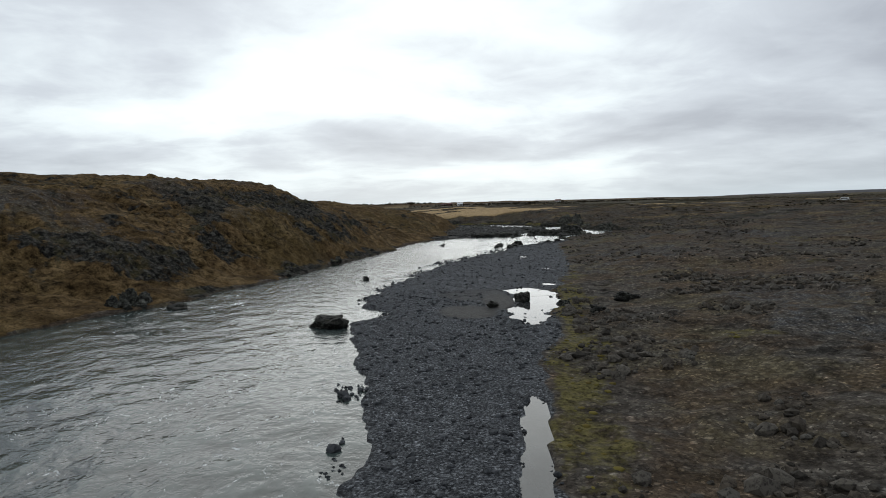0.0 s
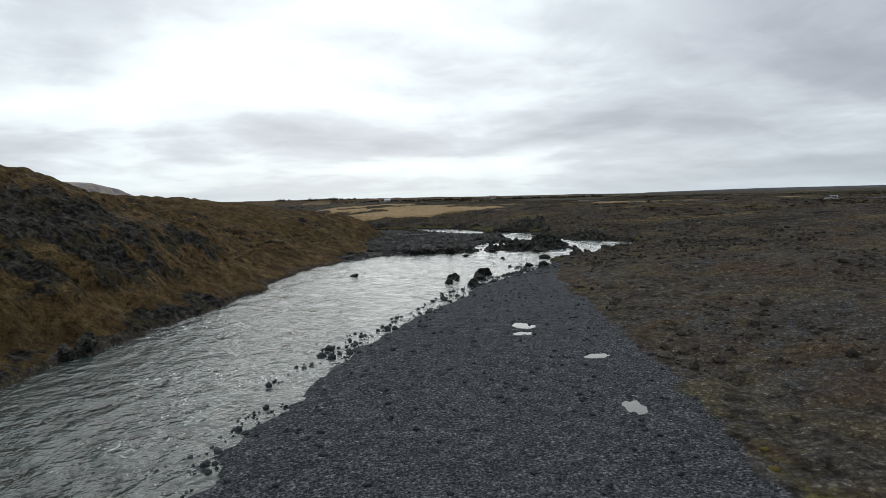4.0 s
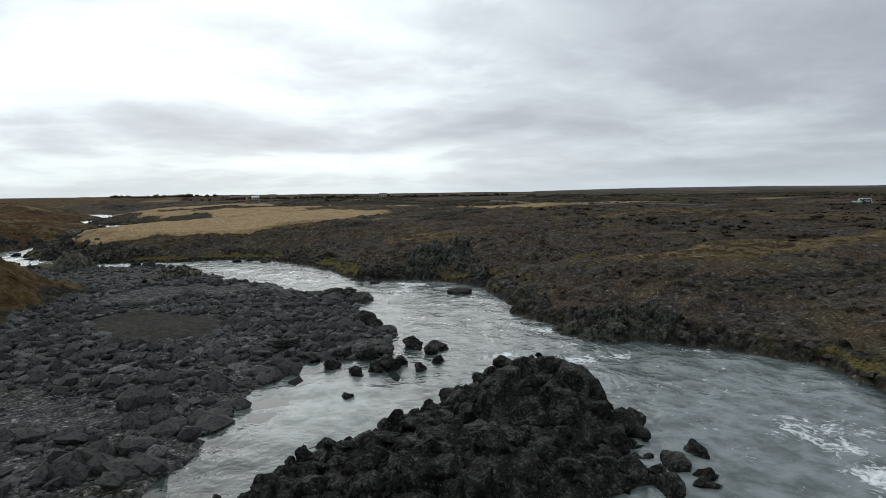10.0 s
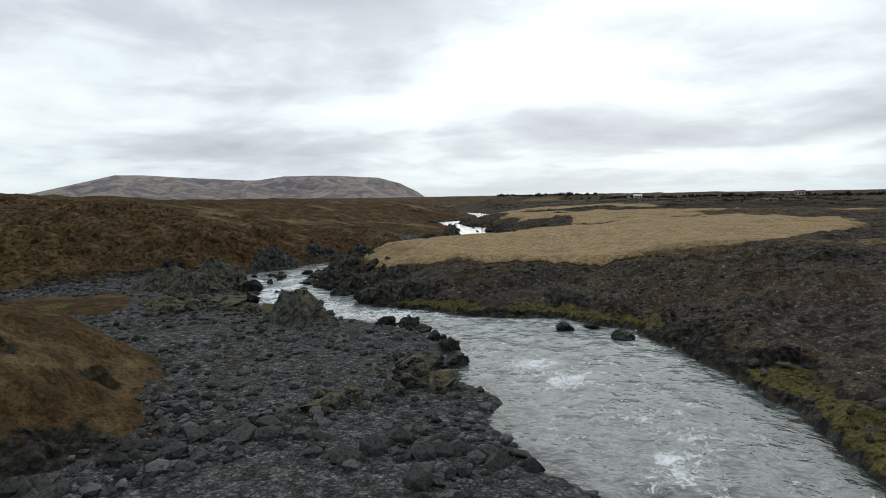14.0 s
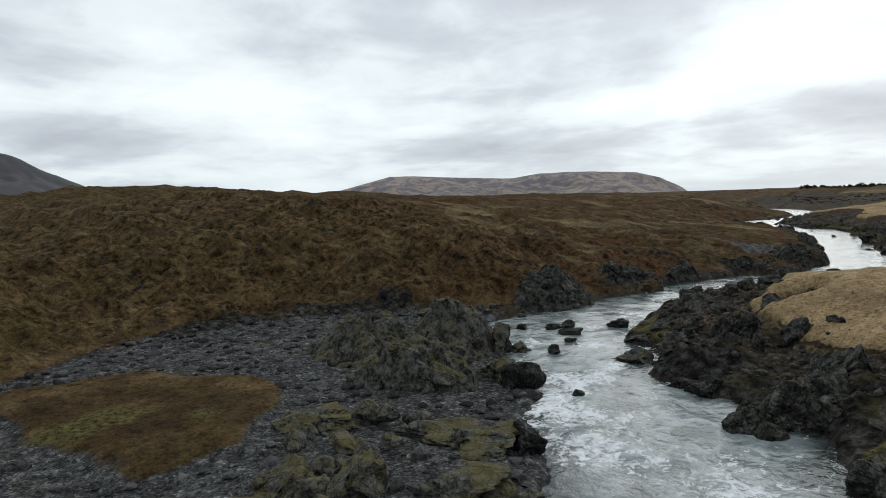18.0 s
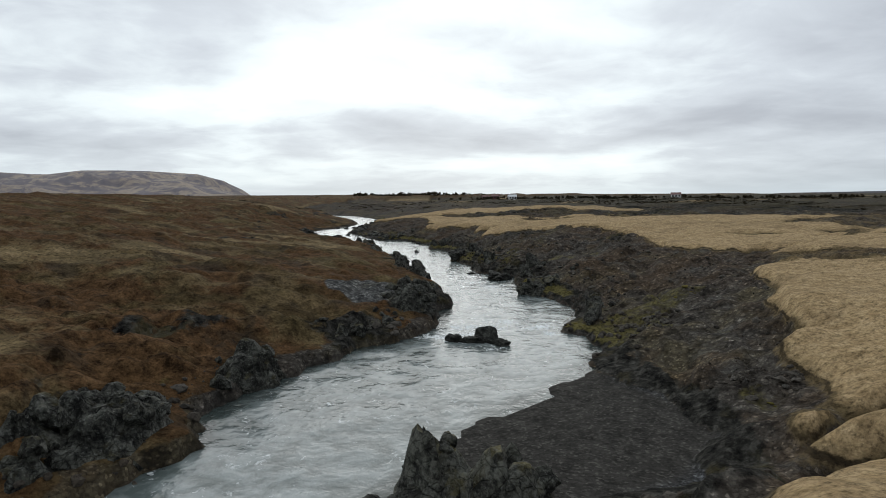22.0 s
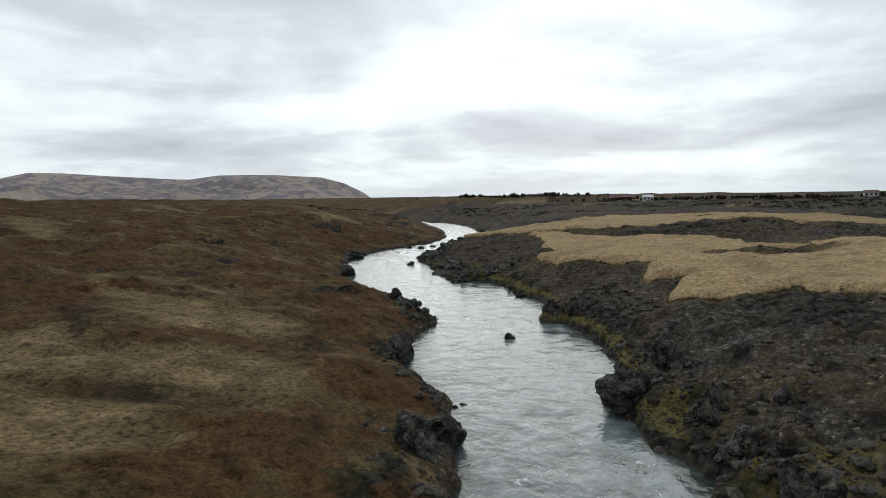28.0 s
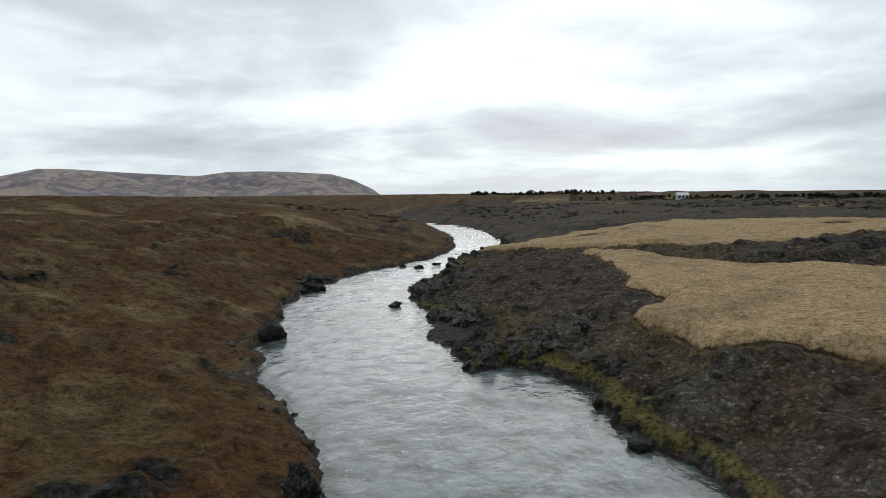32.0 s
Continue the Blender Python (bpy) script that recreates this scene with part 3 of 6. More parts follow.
def line_distance(x, y, points):
    best = np.full(x.shape, 1e9)
    for (ax, ay), (bx, by) in zip(points, points[1:]):
        ux, uy = bx - ax, by - ay
        k = np.clip(((x - ax) * ux + (y - ay) * uy) / (ux * ux + uy * uy), 0, 1)
        best = np.minimum(best, (x - ax - k * ux) ** 2 + (y - ay - k * uy) ** 2)
    return np.sqrt(best)


def inside(x, y, points):
    odd = np.zeros(x.shape, bool)
    for (ax, ay), (bx, by) in zip(points, points[1:] + points[:1]):
        if ay != by:
            odd ^= ((ay > y) != (by > y)) & (x < (bx - ax) * (y - ay) / (by - ay) + ax)
    return odd


def area_distance(x, y, points):
    d = line_distance(x, y, points + points[:1])
    return np.where(inside(x, y, points), -d, d)


def levels(y, d, table):
    at = np.array([row[0] for row in table], float)
    values = np.array([row[1:] for row in table])
    k = np.clip(np.searchsorted(at, y) - 1, 0, len(at) - 2)
    f = np.clip((y - at[k]) / (at[k + 1] - at[k]), 0, 1)
    f = f * f * (3 - 2 * f)
    reach = np.array(REACH)
    j = np.clip(np.searchsorted(reach, d) - 1, 0, len(reach) - 2)
    g = np.clip((d - reach[j]) / (reach[j + 1] - reach[j]), 0, 1)
    low = values[k, j] * (1 - g) + values[k, j + 1] * g
    high = values[k + 1, j] * (1 - g) + values[k + 1, j + 1] * g
    return low * (1 - f) + high * f


def smooth(a, b, v):
    k = np.clip((v - a) / (b - a), 0, 1)
    return k * k * (3 - 2 * k)


def pool_level(px, py):
    if abs(px - 25.0) < 0.1:
        return -0.05
    d = min(float(line_distance(np.array([px]), np.array([py]), line)[0]) for line in (LEFT_BANK, RIGHT_BANK))
    return 0.0 + 0.065 * min(d, 4.0)


POOL_LEVELS = [pool_level(pool[0], pool[1]) for pool in POOLS]


def survey(x, y):
    """Height of the ground and what covers it, for arrays of places."""
    x, y = np.asarray(x, float), np.asarray(y, float)
    wx = x + 0.8 * grain(x, y, 3.1, 3) + 0.35 * grain(x, y, 1.1, 4)
    wy = y + 0.8 * grain(x, y, 3.3, 5) + 0.35 * grain(x, y, 1.2, 6)
    on_left = line_distance(wx, wy, LEFT_BANK)
    on_right = line_distance(wx, wy, RIGHT_BANK)
    wet = inside(wx, wy, LEFT_BANK + RIGHT_BANK[::-1])
    shore = np.where(wet, -1, 1) * np.minimum(on_left, on_right)
    left = on_left < on_right
    bar, spit, beach = area_distance(wx, wy, BAR), area_distance(wx, wy, SPIT), area_distance(wx, wy, BEACH)
    sand = area_distance(wx, wy, SAND)
    low = np.minimum(np.minimum(shore, sand), np.minimum(np.minimum(bar, spit), beach))
    off = np.maximum(low, 0)
    rise = np.where(left, levels(y, off, LEFT_LEVELS), levels(y, off, RIGHT_LEVELS))
    far = smooth(500, 2500, np.hypot(x, y - 200))
    rise = rise * (1 - far) + far * np.where(left, 9.0, 7.5)
    base = 0.07 + 0.065 * np.clip(shore, 0, 4)
    z = np.where(low > 0, np.maximum(rise, 0.05) + 0.065 * np.clip(shore - off, 0, 4), base)
    z = np.where(shore < 0, -np.minimum(1.0, 0.05 + 0.28 * -shore), z)
    dry = smooth(0.0, 6.0, low)
    z = z + dry * (0.9 * fractal(x, y, 38, 2, 11) * smooth(10, 60, off) + np.where(left, 0.45 + 0.35 * smooth(220, 260, y), 0.55) * fractal(x, y, 11, 2, 13) * smooth(2, 14, off))
    ragged = 1.7 * fractal(x, y, 9, 4, 43)
    edge_of = np.minimum(area_distance(wx, wy, PLATEAU_A), np.minimum(area_distance(wx, wy, PLATEAU_B), area_distance(wx, wy, PLATEAU_C)))
    tan = smooth(0.7, -0.7, edge_of + ragged * smooth(0, 3, low))
    for px, py, rx, ry, turn in HOLLOWS:
        c, s = math.cos(radians(turn)), math.sin(radians(turn))
        u, v = (x - px) * c + (y - py) * s, (y - py) * c - (x - px) * s
        dip = smooth(1.2, 0.7, np.hypot(u / rx, v / ry) + 0.35 * fractal(x, y, 2.5, 3, 57))
        tan, z = tan * (1 - dip), z - 0.5 * dip
    bare = smooth(0.18, 0.42, fractal(x * 0.6, y, 15, 3, 45) + 0.35 * smooth(22, 60, x) - 0.22 * smooth(330, 345, y) * smooth(30, 15, x))
    tan = tan * (1 - 0.85 * bare)
    strips = smooth(0.22, 0.42, fractal(x * 0.3, y, 22, 3, 21)) * smooth(260, 330, y) * smooth(14, 40, off) * ~left
    tan = np.clip(np.maximum(tan, 0.6 * strips), 0, 1)
    streaks = smooth(0.16, 0.42, fractal(x * 0.35, y, 8, 4, 25)) * smooth(140, 180, y) * smooth(300, 260, y) * smooth(6, 16, off)
    tan = np.maximum(tan, 0.36 * streaks * ~left)
    grass = np.where(left, smooth(0.0, 0.9, low + 0.5 * grain(x, y, 2.3, 41)), 0.0)
    straw = smooth(0.08, 0.36, fractal(x * 0.45, y, 11, 4, 1337)) * smooth(-0.25, 0.2, fractal(x * 0.5, y, 3.6, 4, 1339)) * smooth(240, 270, y) * smooth(3, 9, off) * smooth(70, 35, off)
    tan = np.where(left, 0.36 * straw, tan)
    isle = smooth(0.8, -0.8, area_distance(wx, wy, MOSS_ISLE) + 1.2 * fractal(x, y, 4, 3, 47))
    grass = np.maximum(grass, 0.85 * isle)
    # hill face turned from the light: shade painted by mixing in dark soil
    grass = grass * (1 - 0.6 * smooth(150, 122, y) * smooth(5, 13, off) * smooth(-0.25, 0.3, fractal(x, y, 9, 4, 59)))
    # moor is tufted, lava is clotted, straw plateaus end in a small peat step
    tuft = 0.42 * np.abs(grain(x * 0.62, y, 2.6, 51)) + 0.36 * np.abs(grain(x, y, 1.15, 52)) + 0.55 * np.abs(grain(x * 0.6, y * 1.2, 6.5, 54)) * smooth(4, 12, off) - 0.3
    tuft = tuft * (1 + 0.5 * smooth(150, 120, y) * smooth(3, 8, off))
    lumpy = smooth(222, 240, y) * smooth(306, 280, y) * smooth(70, 30, off) * smooth(0.5, 2.5, low) * (1 - straw)
    tuft = tuft * (1 + 1.1 * lumpy)
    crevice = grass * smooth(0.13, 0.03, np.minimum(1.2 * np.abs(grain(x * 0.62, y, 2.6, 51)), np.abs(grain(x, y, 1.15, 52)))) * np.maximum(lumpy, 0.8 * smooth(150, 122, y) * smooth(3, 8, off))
    tuft = tuft * (1 - 0.6 * np.where(left, straw, 0))
    clot = 0.75 * np.abs(fractal(x, y, 6.5, 2, 61)) + 0.55 * np.abs(grain(x, y, 2.3, 63)) * (0.5 + 0.5 * grain(x, y, 17, 64)) + 0.38 * np.abs(grain(x, y, 1.25, 62)) + 0.16 * grain(x, y, 0.8, 65) - 0.22
    rubble, inside_it = facets(wx, wy, 2.6, 141)
    clot = clot + (0.55 * (rubble - 0.4) - 0.2 * (1 - inside_it)) * smooth(-0.05, 0.3, fractal(x, y, 12, 3, 143)) * smooth(1.5, 5, off)
    clot = clot * (1 - 0.55 * smooth(150, 115, y)) + 1.3 * np.abs(fractal(x, y, 15, 3, 145)) * smooth(6, 16, off) - 0.25
    # sheep-worn ledges run along the slopes: flat treads, short dark risers
    climb = z / 0.8 + 1.5 * fractal(x, y, 10, 3, 113)
    part_up = climb - np.floor(climb)
    slope_grass = grass * smooth(3, 7, off) * smooth(75, 45, off) * (0.6 + 0.4 * smooth(245, 150, y)) * smooth(310, 285, y) * smooth(-0.35, 0.15, fractal(x, y, 14, 2, 115))
    ledge = 0.8 * 0.62 * slope_grass * (smooth(0.58, 1.0, part_up) - part_up)
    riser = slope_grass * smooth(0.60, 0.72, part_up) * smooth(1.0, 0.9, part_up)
    z = z + ledge
    step = np.where(left, 0, tan)
    z = z + smooth(0.2, 2.5, low) * (grass * tuft + (1 - grass) * (1 - 0.85 * tan) * clot + step * (0.75 + 0.09 * grain(x, y, 1.3, 53) + 0.12 * grain(x, y, 3.7, 55)))
    on_bar = smooth(0.5, -1.0, bar) * (shore > 0)
    z = z + on_bar * (0.22 * fractal(x, y, 4.0, 3, 71) + 0.05)
    z = z + isle * 0.35
    gravel = (1 - isle) * np.clip(smooth(0.5, -0.4, np.minimum(np.minimum(spit, beach), np.minimum(bar, sand))), 0, 1)
    grey = 0.42 * smooth(0.05, 0.4, fractal(x, y, 13, 4, 87)) * smooth(175, 120, y) * smooth(1, 4, low) * ~left
    gravel = np.maximum(gravel, grey)
    pocket = smooth(1.15, 0.8, np.hypot((x + 18.2) / 2.4, (y - 304.2) / 3.6) + 0.3 * fractal(x, y, 2.5, 2, 147))
    gravel, grass = np.maximum(gravel, pocket), grass * (1 - pocket)
    # steep ground is bare rock
    steep = np.where(left, smooth(0.12, 0.30, fractal(x, y, 8, 4, 81) + 0.28 * smooth(38, 8, np.hypot((x + 28) * 0.9, (y - 92) * 0.7)) - 0.16), 0.0)
    edge = smooth(3.2, 0.6, low + 1.4 * grain(x, y, 2.7, 83)) * smooth(-0.4, 0.3, low) * np.where(left, 0.75 * smooth(-0.05, 0.3, fractal(x, y, 9, 2, 84)), 1.0)
    quiet = np.maximum(smooth(142, 132, y) * ~left, smooth(60, 40, y))
    rock = np.clip(np.maximum(0.64 * steep * smooth(0.5, 6, off) * smooth(40, 15, off), edge * (1 - quiet)), 0, 1)
    block, inner = facets(wx, wy, 1.9, 131)
    z = z + rock * (np.where(left, 0.55, 0.6) * np.maximum(np.abs(fractal(x, y, 2.6, 3, 85)) * 2 - 0.25, -0.3) + 0.75 * (block - 0.45) - 0.22 * (1 - inner)) * smooth(0.1, 1.8, low)
    # risers and tussock crevices take lava colour: bare earth, and shade painted in
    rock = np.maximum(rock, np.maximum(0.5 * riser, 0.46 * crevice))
    rock = np.maximum(rock, 0.6 * smooth(0.14, 0.34, fractal(x, y, 11, 4, 151)) * smooth(4, 10, off) * ~left * (1 - tan) * smooth(120, 145, y))
    moss = np.where(left, 0.3, 0.52) * smooth(0.12, 0.45, fractal(x, y, 7, 4, 91) - 0.18 + 0.25 * smooth(6, 1, off)) * smooth(0.3, 1.2, low) * (1 - tan)
    strip = 0.62 * smooth(4.5, 0.6, spit + 1.5 * grain(x, y, 3.1, 92)) * smooth(0, 0.6, spit) * smooth(95, 60, y) * ~left
    shelf = smooth(1.3, 0.4, low) * smooth(0.05, 0.25, low) * smooth(340, 350, y) * smooth(392, 380, y) * ~left
    tongue = smooth(2.2, 0.8, np.hypot((x - 33.6) / 1.2, (y - 217) / 3.2))
    fringe = 0.9 * smooth(1.9, 0.5, low) * smooth(0.05, 0.3, low) * smooth(-0.12, 0.22, fractal(x, y, 7, 3, 94)) * smooth(128, 140, y) * ~left
    moss = np.maximum(moss * (1 - 0.9 * on_bar), fringe)
    moss = np.clip(np.maximum(np.maximum(moss, strip), np.maximum(0.95 * shelf, 0.9 * tongue * (shore > 0.1))), 0, 1)
    moss = np.maximum(moss, isle * smooth(0.0, 0.4, fractal(x, y, 5, 3, 49)))
    moss = np.maximum(moss, 0.34 * smooth(0.08, 0.4, fractal(x, y, 4, 3, 93) + 0.12 * smooth(212, 222, y) - 0.1 * smooth(14, 4, shore)) * on_bar * smooth(196, 204, y))
    for (px, py, rx, ry, turn), level in zip(POOLS, POOL_LEVELS):
        c, s = math.cos(radians(turn)), math.sin(radians(turn))
        u, v = (x - px) * c + (y - py) * s, (y - py) * c - (x - px) * s
        r = np.hypot(u / rx, v / ry) + 0.28 * grain(x, y, 1.3, 95) + 0.12 * grain(x, y, 0.6, 96)
        hole = smooth(1.15, 0.85, r) * (shore > -0.2)
        z = z * (1 - hole) + hole * (level - 0.12)
    damp = 0.5 * smooth(0.2, -0.2, shore)
    for px, py, rx, ry, much in ((2.0, 48.0, 2.7, 2.5, 1.0), (4.7, 52.5, 1.5, 4.5, 0.95), (2.6, 57.5, 3.2, 3.6, 0.6)):
        damp = np.maximum(damp, much * smooth(1.1, 0.85, np.hypot((x - px) / rx, (y - py) / ry) + 0.3 * grain(x, y, 1.7, 97)))
    rugged = np.clip(np.maximum(lumpy, smooth(155, 128, y) * smooth(2, 6, off)) * grass, 0, 1)
    return z, shore, low, left, grass, gravel, tan, rock, moss, damp, rugged


def axis(a, b, step, reach_a, reach_b, grow=1.16):
    core = list(np.arange(a, b + step / 2, step))
    lo, hi, s = [], [], step
    while (a - (lo[-1] if lo else a)) < reach_a:
        s *= grow
        lo.append((lo[-1] if lo else a) - s)
    s = step
    while ((hi[-1] if hi else b) - b) < reach_b:
        s *= grow
        hi.append((hi[-1] if hi else b) + s)
    return np.array(lo[::-1] + core + hi)


def sheet(gx, gy, z):
    ny, nx = gx.shape
    co = np.stack([gx, gy, z], -1).reshape(-1, 3).astype(np.float32)
    k = np.arange(nx * ny).reshape(ny, nx)
    quads = np.stack([k[:-1, :-1], k[:-1, 1:], k[1:, 1:], k[1:, :-1]], -1).reshape(-1, 4)
    return co, quads


def grid_mesh(name, co, quads, soft=True):
    me = bpy.data.meshes.new(name)
    me.vertices.add(len(co))
    me.vertices.foreach_set("co", np.ascontiguousarray(co, np.float32).ravel())
    n = quads.shape[1]
    me.loops.add(quads.size)
    me.loops.foreach_set("vertex_index", np.ascontiguousarray(quads, np.int32).ravel())
    me.polygons.add(len(quads))
    me.polygons.foreach_set("loop_start", np.arange(0, quads.size, n, dtype=np.int32))
    me.polygons.foreach_set("use_smooth", np.full(len(quads), soft))
    me.update()
    return me


def paint(me, name, *channels):
    layer = me.color_attributes.new(name, "FLOAT_COLOR", "POINT")
    values = np.ones((len(me.vertices), 4), np.float32)
    for k, c in enumerate(channels):
        values[:, k] = np.ravel(c)
    layer.data.foreach_set("color", values.ravel())


# the fine part of the ground follows the valley
VALLEY = [(0, -20), (60, -18), (130, -6), (170, 10), (200, 16), (245, -6), (300, -8), (360, -16), (450, -32)]
xs, ys = axis(-48, 46, 0.33, 4700, 4700, 1.13), axis(12, 440, 0.34, 900, 4600)
gx, gy = np.meshgrid(xs, ys)
gx = gx + np.interp(ys, [v[0] for v in VALLEY], [v[1] for v in VALLEY])[:, None]
gz, g_shore, g_low, g_left, g_grass, g_gravel, g_tan, g_rock, g_moss, g_damp, g_rugged = survey(gx, gy)
me = grid_mesh("ground", *sheet(gx, gy, gz))
paint(me, "cover", g_grass, g_gravel, g_tan)
pale = smooth(0.6, -1.0, area_distance(gx, gy, BAR)) * (0.65 + 0.35 * smooth(-0.1, 0.35, fractal(gx, gy, 9, 3, 99)))
pale = np.maximum(pale, 0.8 * smooth(5.5, 3.5, np.hypot(gx + 18.2, gy - 304.2)))
paint(me, "tone", pale, smooth(0.8, -0.5, np.minimum(np.minimum(area_distance(gx, gy, BEACH), area_distance(gx, gy, SAND)), area_distance(gx, gy, BAR_SAND))), smooth(250, 300, gy + 24 * fractal(gx, gy, 30, 3, 121) + 0.3 * np.minimum(gx + 30, 0)))
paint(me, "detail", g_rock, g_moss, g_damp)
paint(me, "lumps", g_rugged, ~g_left * smooth(40, 110, g_low) * smooth(385, 450, gy + 0.5 * gx))
me.materials.append(GROUND)
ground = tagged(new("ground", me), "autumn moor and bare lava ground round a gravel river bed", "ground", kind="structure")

# ---- the river ----
RAPIDS = [(39.0, 180, 1.6, 2.4, 1.0), (39.2, 176.8, 2.0, 1.4, 1.1), (41.6, 175.8, 2.2, 1.2, 1.1), (44.4, 173, 2.2, 1.2, 1.0), (42.6, 180.4, 1.8, 1.2, .8), (35.4, 206.8, 1.6, 1.8, 1.1), (33.8, 204, 1.8, 1.4, 1.1), (35.6, 201.4, 2.0, 1.2, .9), (26, 215.4, 2.2, 1.6, .9), (-7.4, 308.6, 2.6, 1.2, 1.0), (-5.6, 300.6, 2.0, 1.4, 1.1), (-10.6, 300.4, 1.4, 1.0, 1.0), (24.4, 152.4, 2.4, 1.0, 1.0), (19, 150.8, 2.6, 1.0, 1.0), (33, 151.9, 2.6, 0.9, 1.0), (43, 156.6, 2.6, 1.3, 1.1), (-12, 250.6, 5.2, 3.6, 1.3), (-11.5, 245.5, 4.2, 3.2, 1.1), (-8, 242.6, 4.0, 2.6, .95), (-15.4, 255.5, 3.5, 3.2, 1.0), (-18.5, 261.5, 3.2, 3.4, .9), (-14.5, 254.5, 3.6, 1.6, 1.1), (-12.6, 250.4, 3.2, 1.5, 1.1), (-16.5, 258.4, 2.8, 1.3, 1.0), (-19.5, 262.6, 2.6, 1.3, .8), (-18.2, 267.5, 2.2, 1.4, .7), (-10.4, 247.2, 3.0, 1.2, 1.0), (-14.4, 248.9, 2.0, 1.4, 1.0), (18.5, 150.4, 2.2, .9, 1.0), (22, 149.6, 2.5, .8, .9), (16.3, 153.8, 1.5, .7, .8), (24.8, 152.2, 2.2, .8, .9), (32.8, 151.8, 2.6, .9, 1.0), (42.2, 156.8, 2.4, 1.6, 1.1), (26.3, 145, 1.8, .8, .9), (39, 205, 2.4, 2.4, 1.0), (39, 215.8, 3, 1.2, .8), (19.3, 227, 2.5, 2, 1.0), (21.6, 224.4, 2.2, 2, 1.0), (-6, 300.8, 1.6, 1.6, 1.1), (-8.1, 310, 1.6, 1.6, .9), (-12.3, 297.6, 2.4, 1.2, 1.0), (-10.9, 300.7, 1.2, .8, .9), (-4.8, 298.5, 1.8, 1, 1.1), (-12, 326.2, 1.3, .8, .9), (-12.4, 331.3, 1.4, .8, .8), (-9.1, 323, 1.8, .8, .9), (37.4, 175.6, 2.4, 1.2, 1.0), (41, 173, 2.6, 1.2, 1.0), (14.2, 137.4, 2.2, 1.1, 1.0), (17, 136.6, 1.6, .8, .9), (8, 138.8, 2, 1, .7), (-15, 251.3, 2.6, 2.2, 1.35), (-12.2, 250.6, 2.4, 1.8, 1.35), (-10.8, 248.6, 1.8, 1.2, 1.2), (-17.6, 257.5, 2, 2, 1.1), (-18.3, 261.6, 1.6, 2, 1.0), (27, 149, 5, 2, .4), (34, 150, 4, 3, .5), (44, 160, 4, 3, .8), (40, 182, 4, 6, .45), (40, 192, 5, 5, .5), (37, 200, 5, 5, .75), (26, 215, 5, 8, .7), (20, 228, 6, 5, .6), (5, 239, 7, 3.5, .9), (-3, 243, 4, 4, .7), (-12, 252, 4.5, 6, 1.25), (-16, 257, 5, 6, 1.15), (-19, 263, 5, 6, .7), (-18, 275, 4, 7, .35), (-8, 300, 5, 7, .85), (-6, 307, 4, 6, .8), (-9, 318, 4, 7, .75), (-11, 328, 4, 7, .5), (-14, 336, 4, 8, .35), (-44, 405, 5, 9, .5), (-44, 425, 4, 12, .9), (-43, 450, 4, 20, 1.0)]
wxs, wys = axis(-70, 58, 0.4, 120, 6), axis(8, 470, 0.4, 160, 170)
ax, ay = np.meshgrid(wxs, wys)
w_shore = np.where(inside(ax, ay, LEFT_BANK + RIGHT_BANK[::-1]), -1, 1) * np.minimum(line_distance(ax, ay, LEFT_BANK), line_distance(ax, ay, RIGHT_BANK))
foam = np.zeros(ax.shape)
for px, py, rx, ry, strength in RAPIDS:
    foam = np.maximum(foam, strength * np.exp(-((ax - px) / rx) ** 2 - ((ay - py) / ry) ** 2))
foam = np.clip(foam, 0, 1.1) * smooth(-0.25, 0.25, fractal(ax, ay * 0.6, 3.4, 3, 33) + 0.25 * foam)
foam = np.maximum(foam, 0.26 * smooth(-0.25, 0.35, fractal(ax, ay, 9, 3, 39)))
bend = smooth(30, 38, ax) * smooth(140, 150, ay)
# pale water by stretches: real silt, and reflected sky painted in as colour
silt_sheen = np.clip((0.12 + 0.5 * bend) * smooth(118, 135, ay) * smooth(180, 165, ay) + 0.34 * smooth(165, 185, ay) * smooth(236, 225, ay) + 0.95 * smooth(225, 240, ay) * smooth(290, 262, ay) + 0.5 * smooth(268, 300, ay), 0, 1) * (0.75 + 0.25 * fractal(ax, ay * 0.5, 6, 3, 38))
silt_sheen = np.clip(silt_sheen * smooth(0.0, -1.5, w_shore), 0, 1)
swell = (0.06 + 0.10 * smooth(235, 215, ay) * smooth(100, 125, ay)) * fractal(ax, ay * 0.8, 2.2, 3, 35) + 0.16 * np.clip(foam * 1.2, 0, 1) * fractal(ax, ay, 1.6, 2, 37)
swell = swell * smooth(0.2, -1.2, w_shore) - 0.05 * smooth(-0.3, 0.6, w_shore)
co, quads = sheet(ax, ay, swell)
keep = (w_shore.ravel() < 1.5)[quads].all(1)
used = np.unique(quads[keep])
back = np.full(len(co), -1)
back[used] = np.arange(len(used))
me = grid_mesh("river", co[used], back[quads[keep]])
chop = np.clip(0.55 + 0.95 * smooth(45, 75, ay) * smooth(160, 146, ay) * (1 - 0.6 * bend) + 0.55 * smooth(155, 170, ay) * smooth(270, 245, ay) + 0.2 * smooth(262, 300, ay) - 0.15 * smooth(335, 355, ay), 0.3, 2.0)
cove = np.exp(-((ax - 26) / 4.5) ** 2 - ((ay - 170) / 5.5) ** 2)
foam, chop, silt_sheen = foam * (1 - 0.9 * cove), chop * (1 - 0.75 * cove), np.maximum(silt_sheen, 0.55 * cove)
paint(me, "foam", foam.ravel()[used], silt_sheen.ravel()[used], chop.ravel()[used])
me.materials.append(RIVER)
river = tagged(new("river", me), "grey-green glacial river with rippled surface and foam", "river", kind="structure")
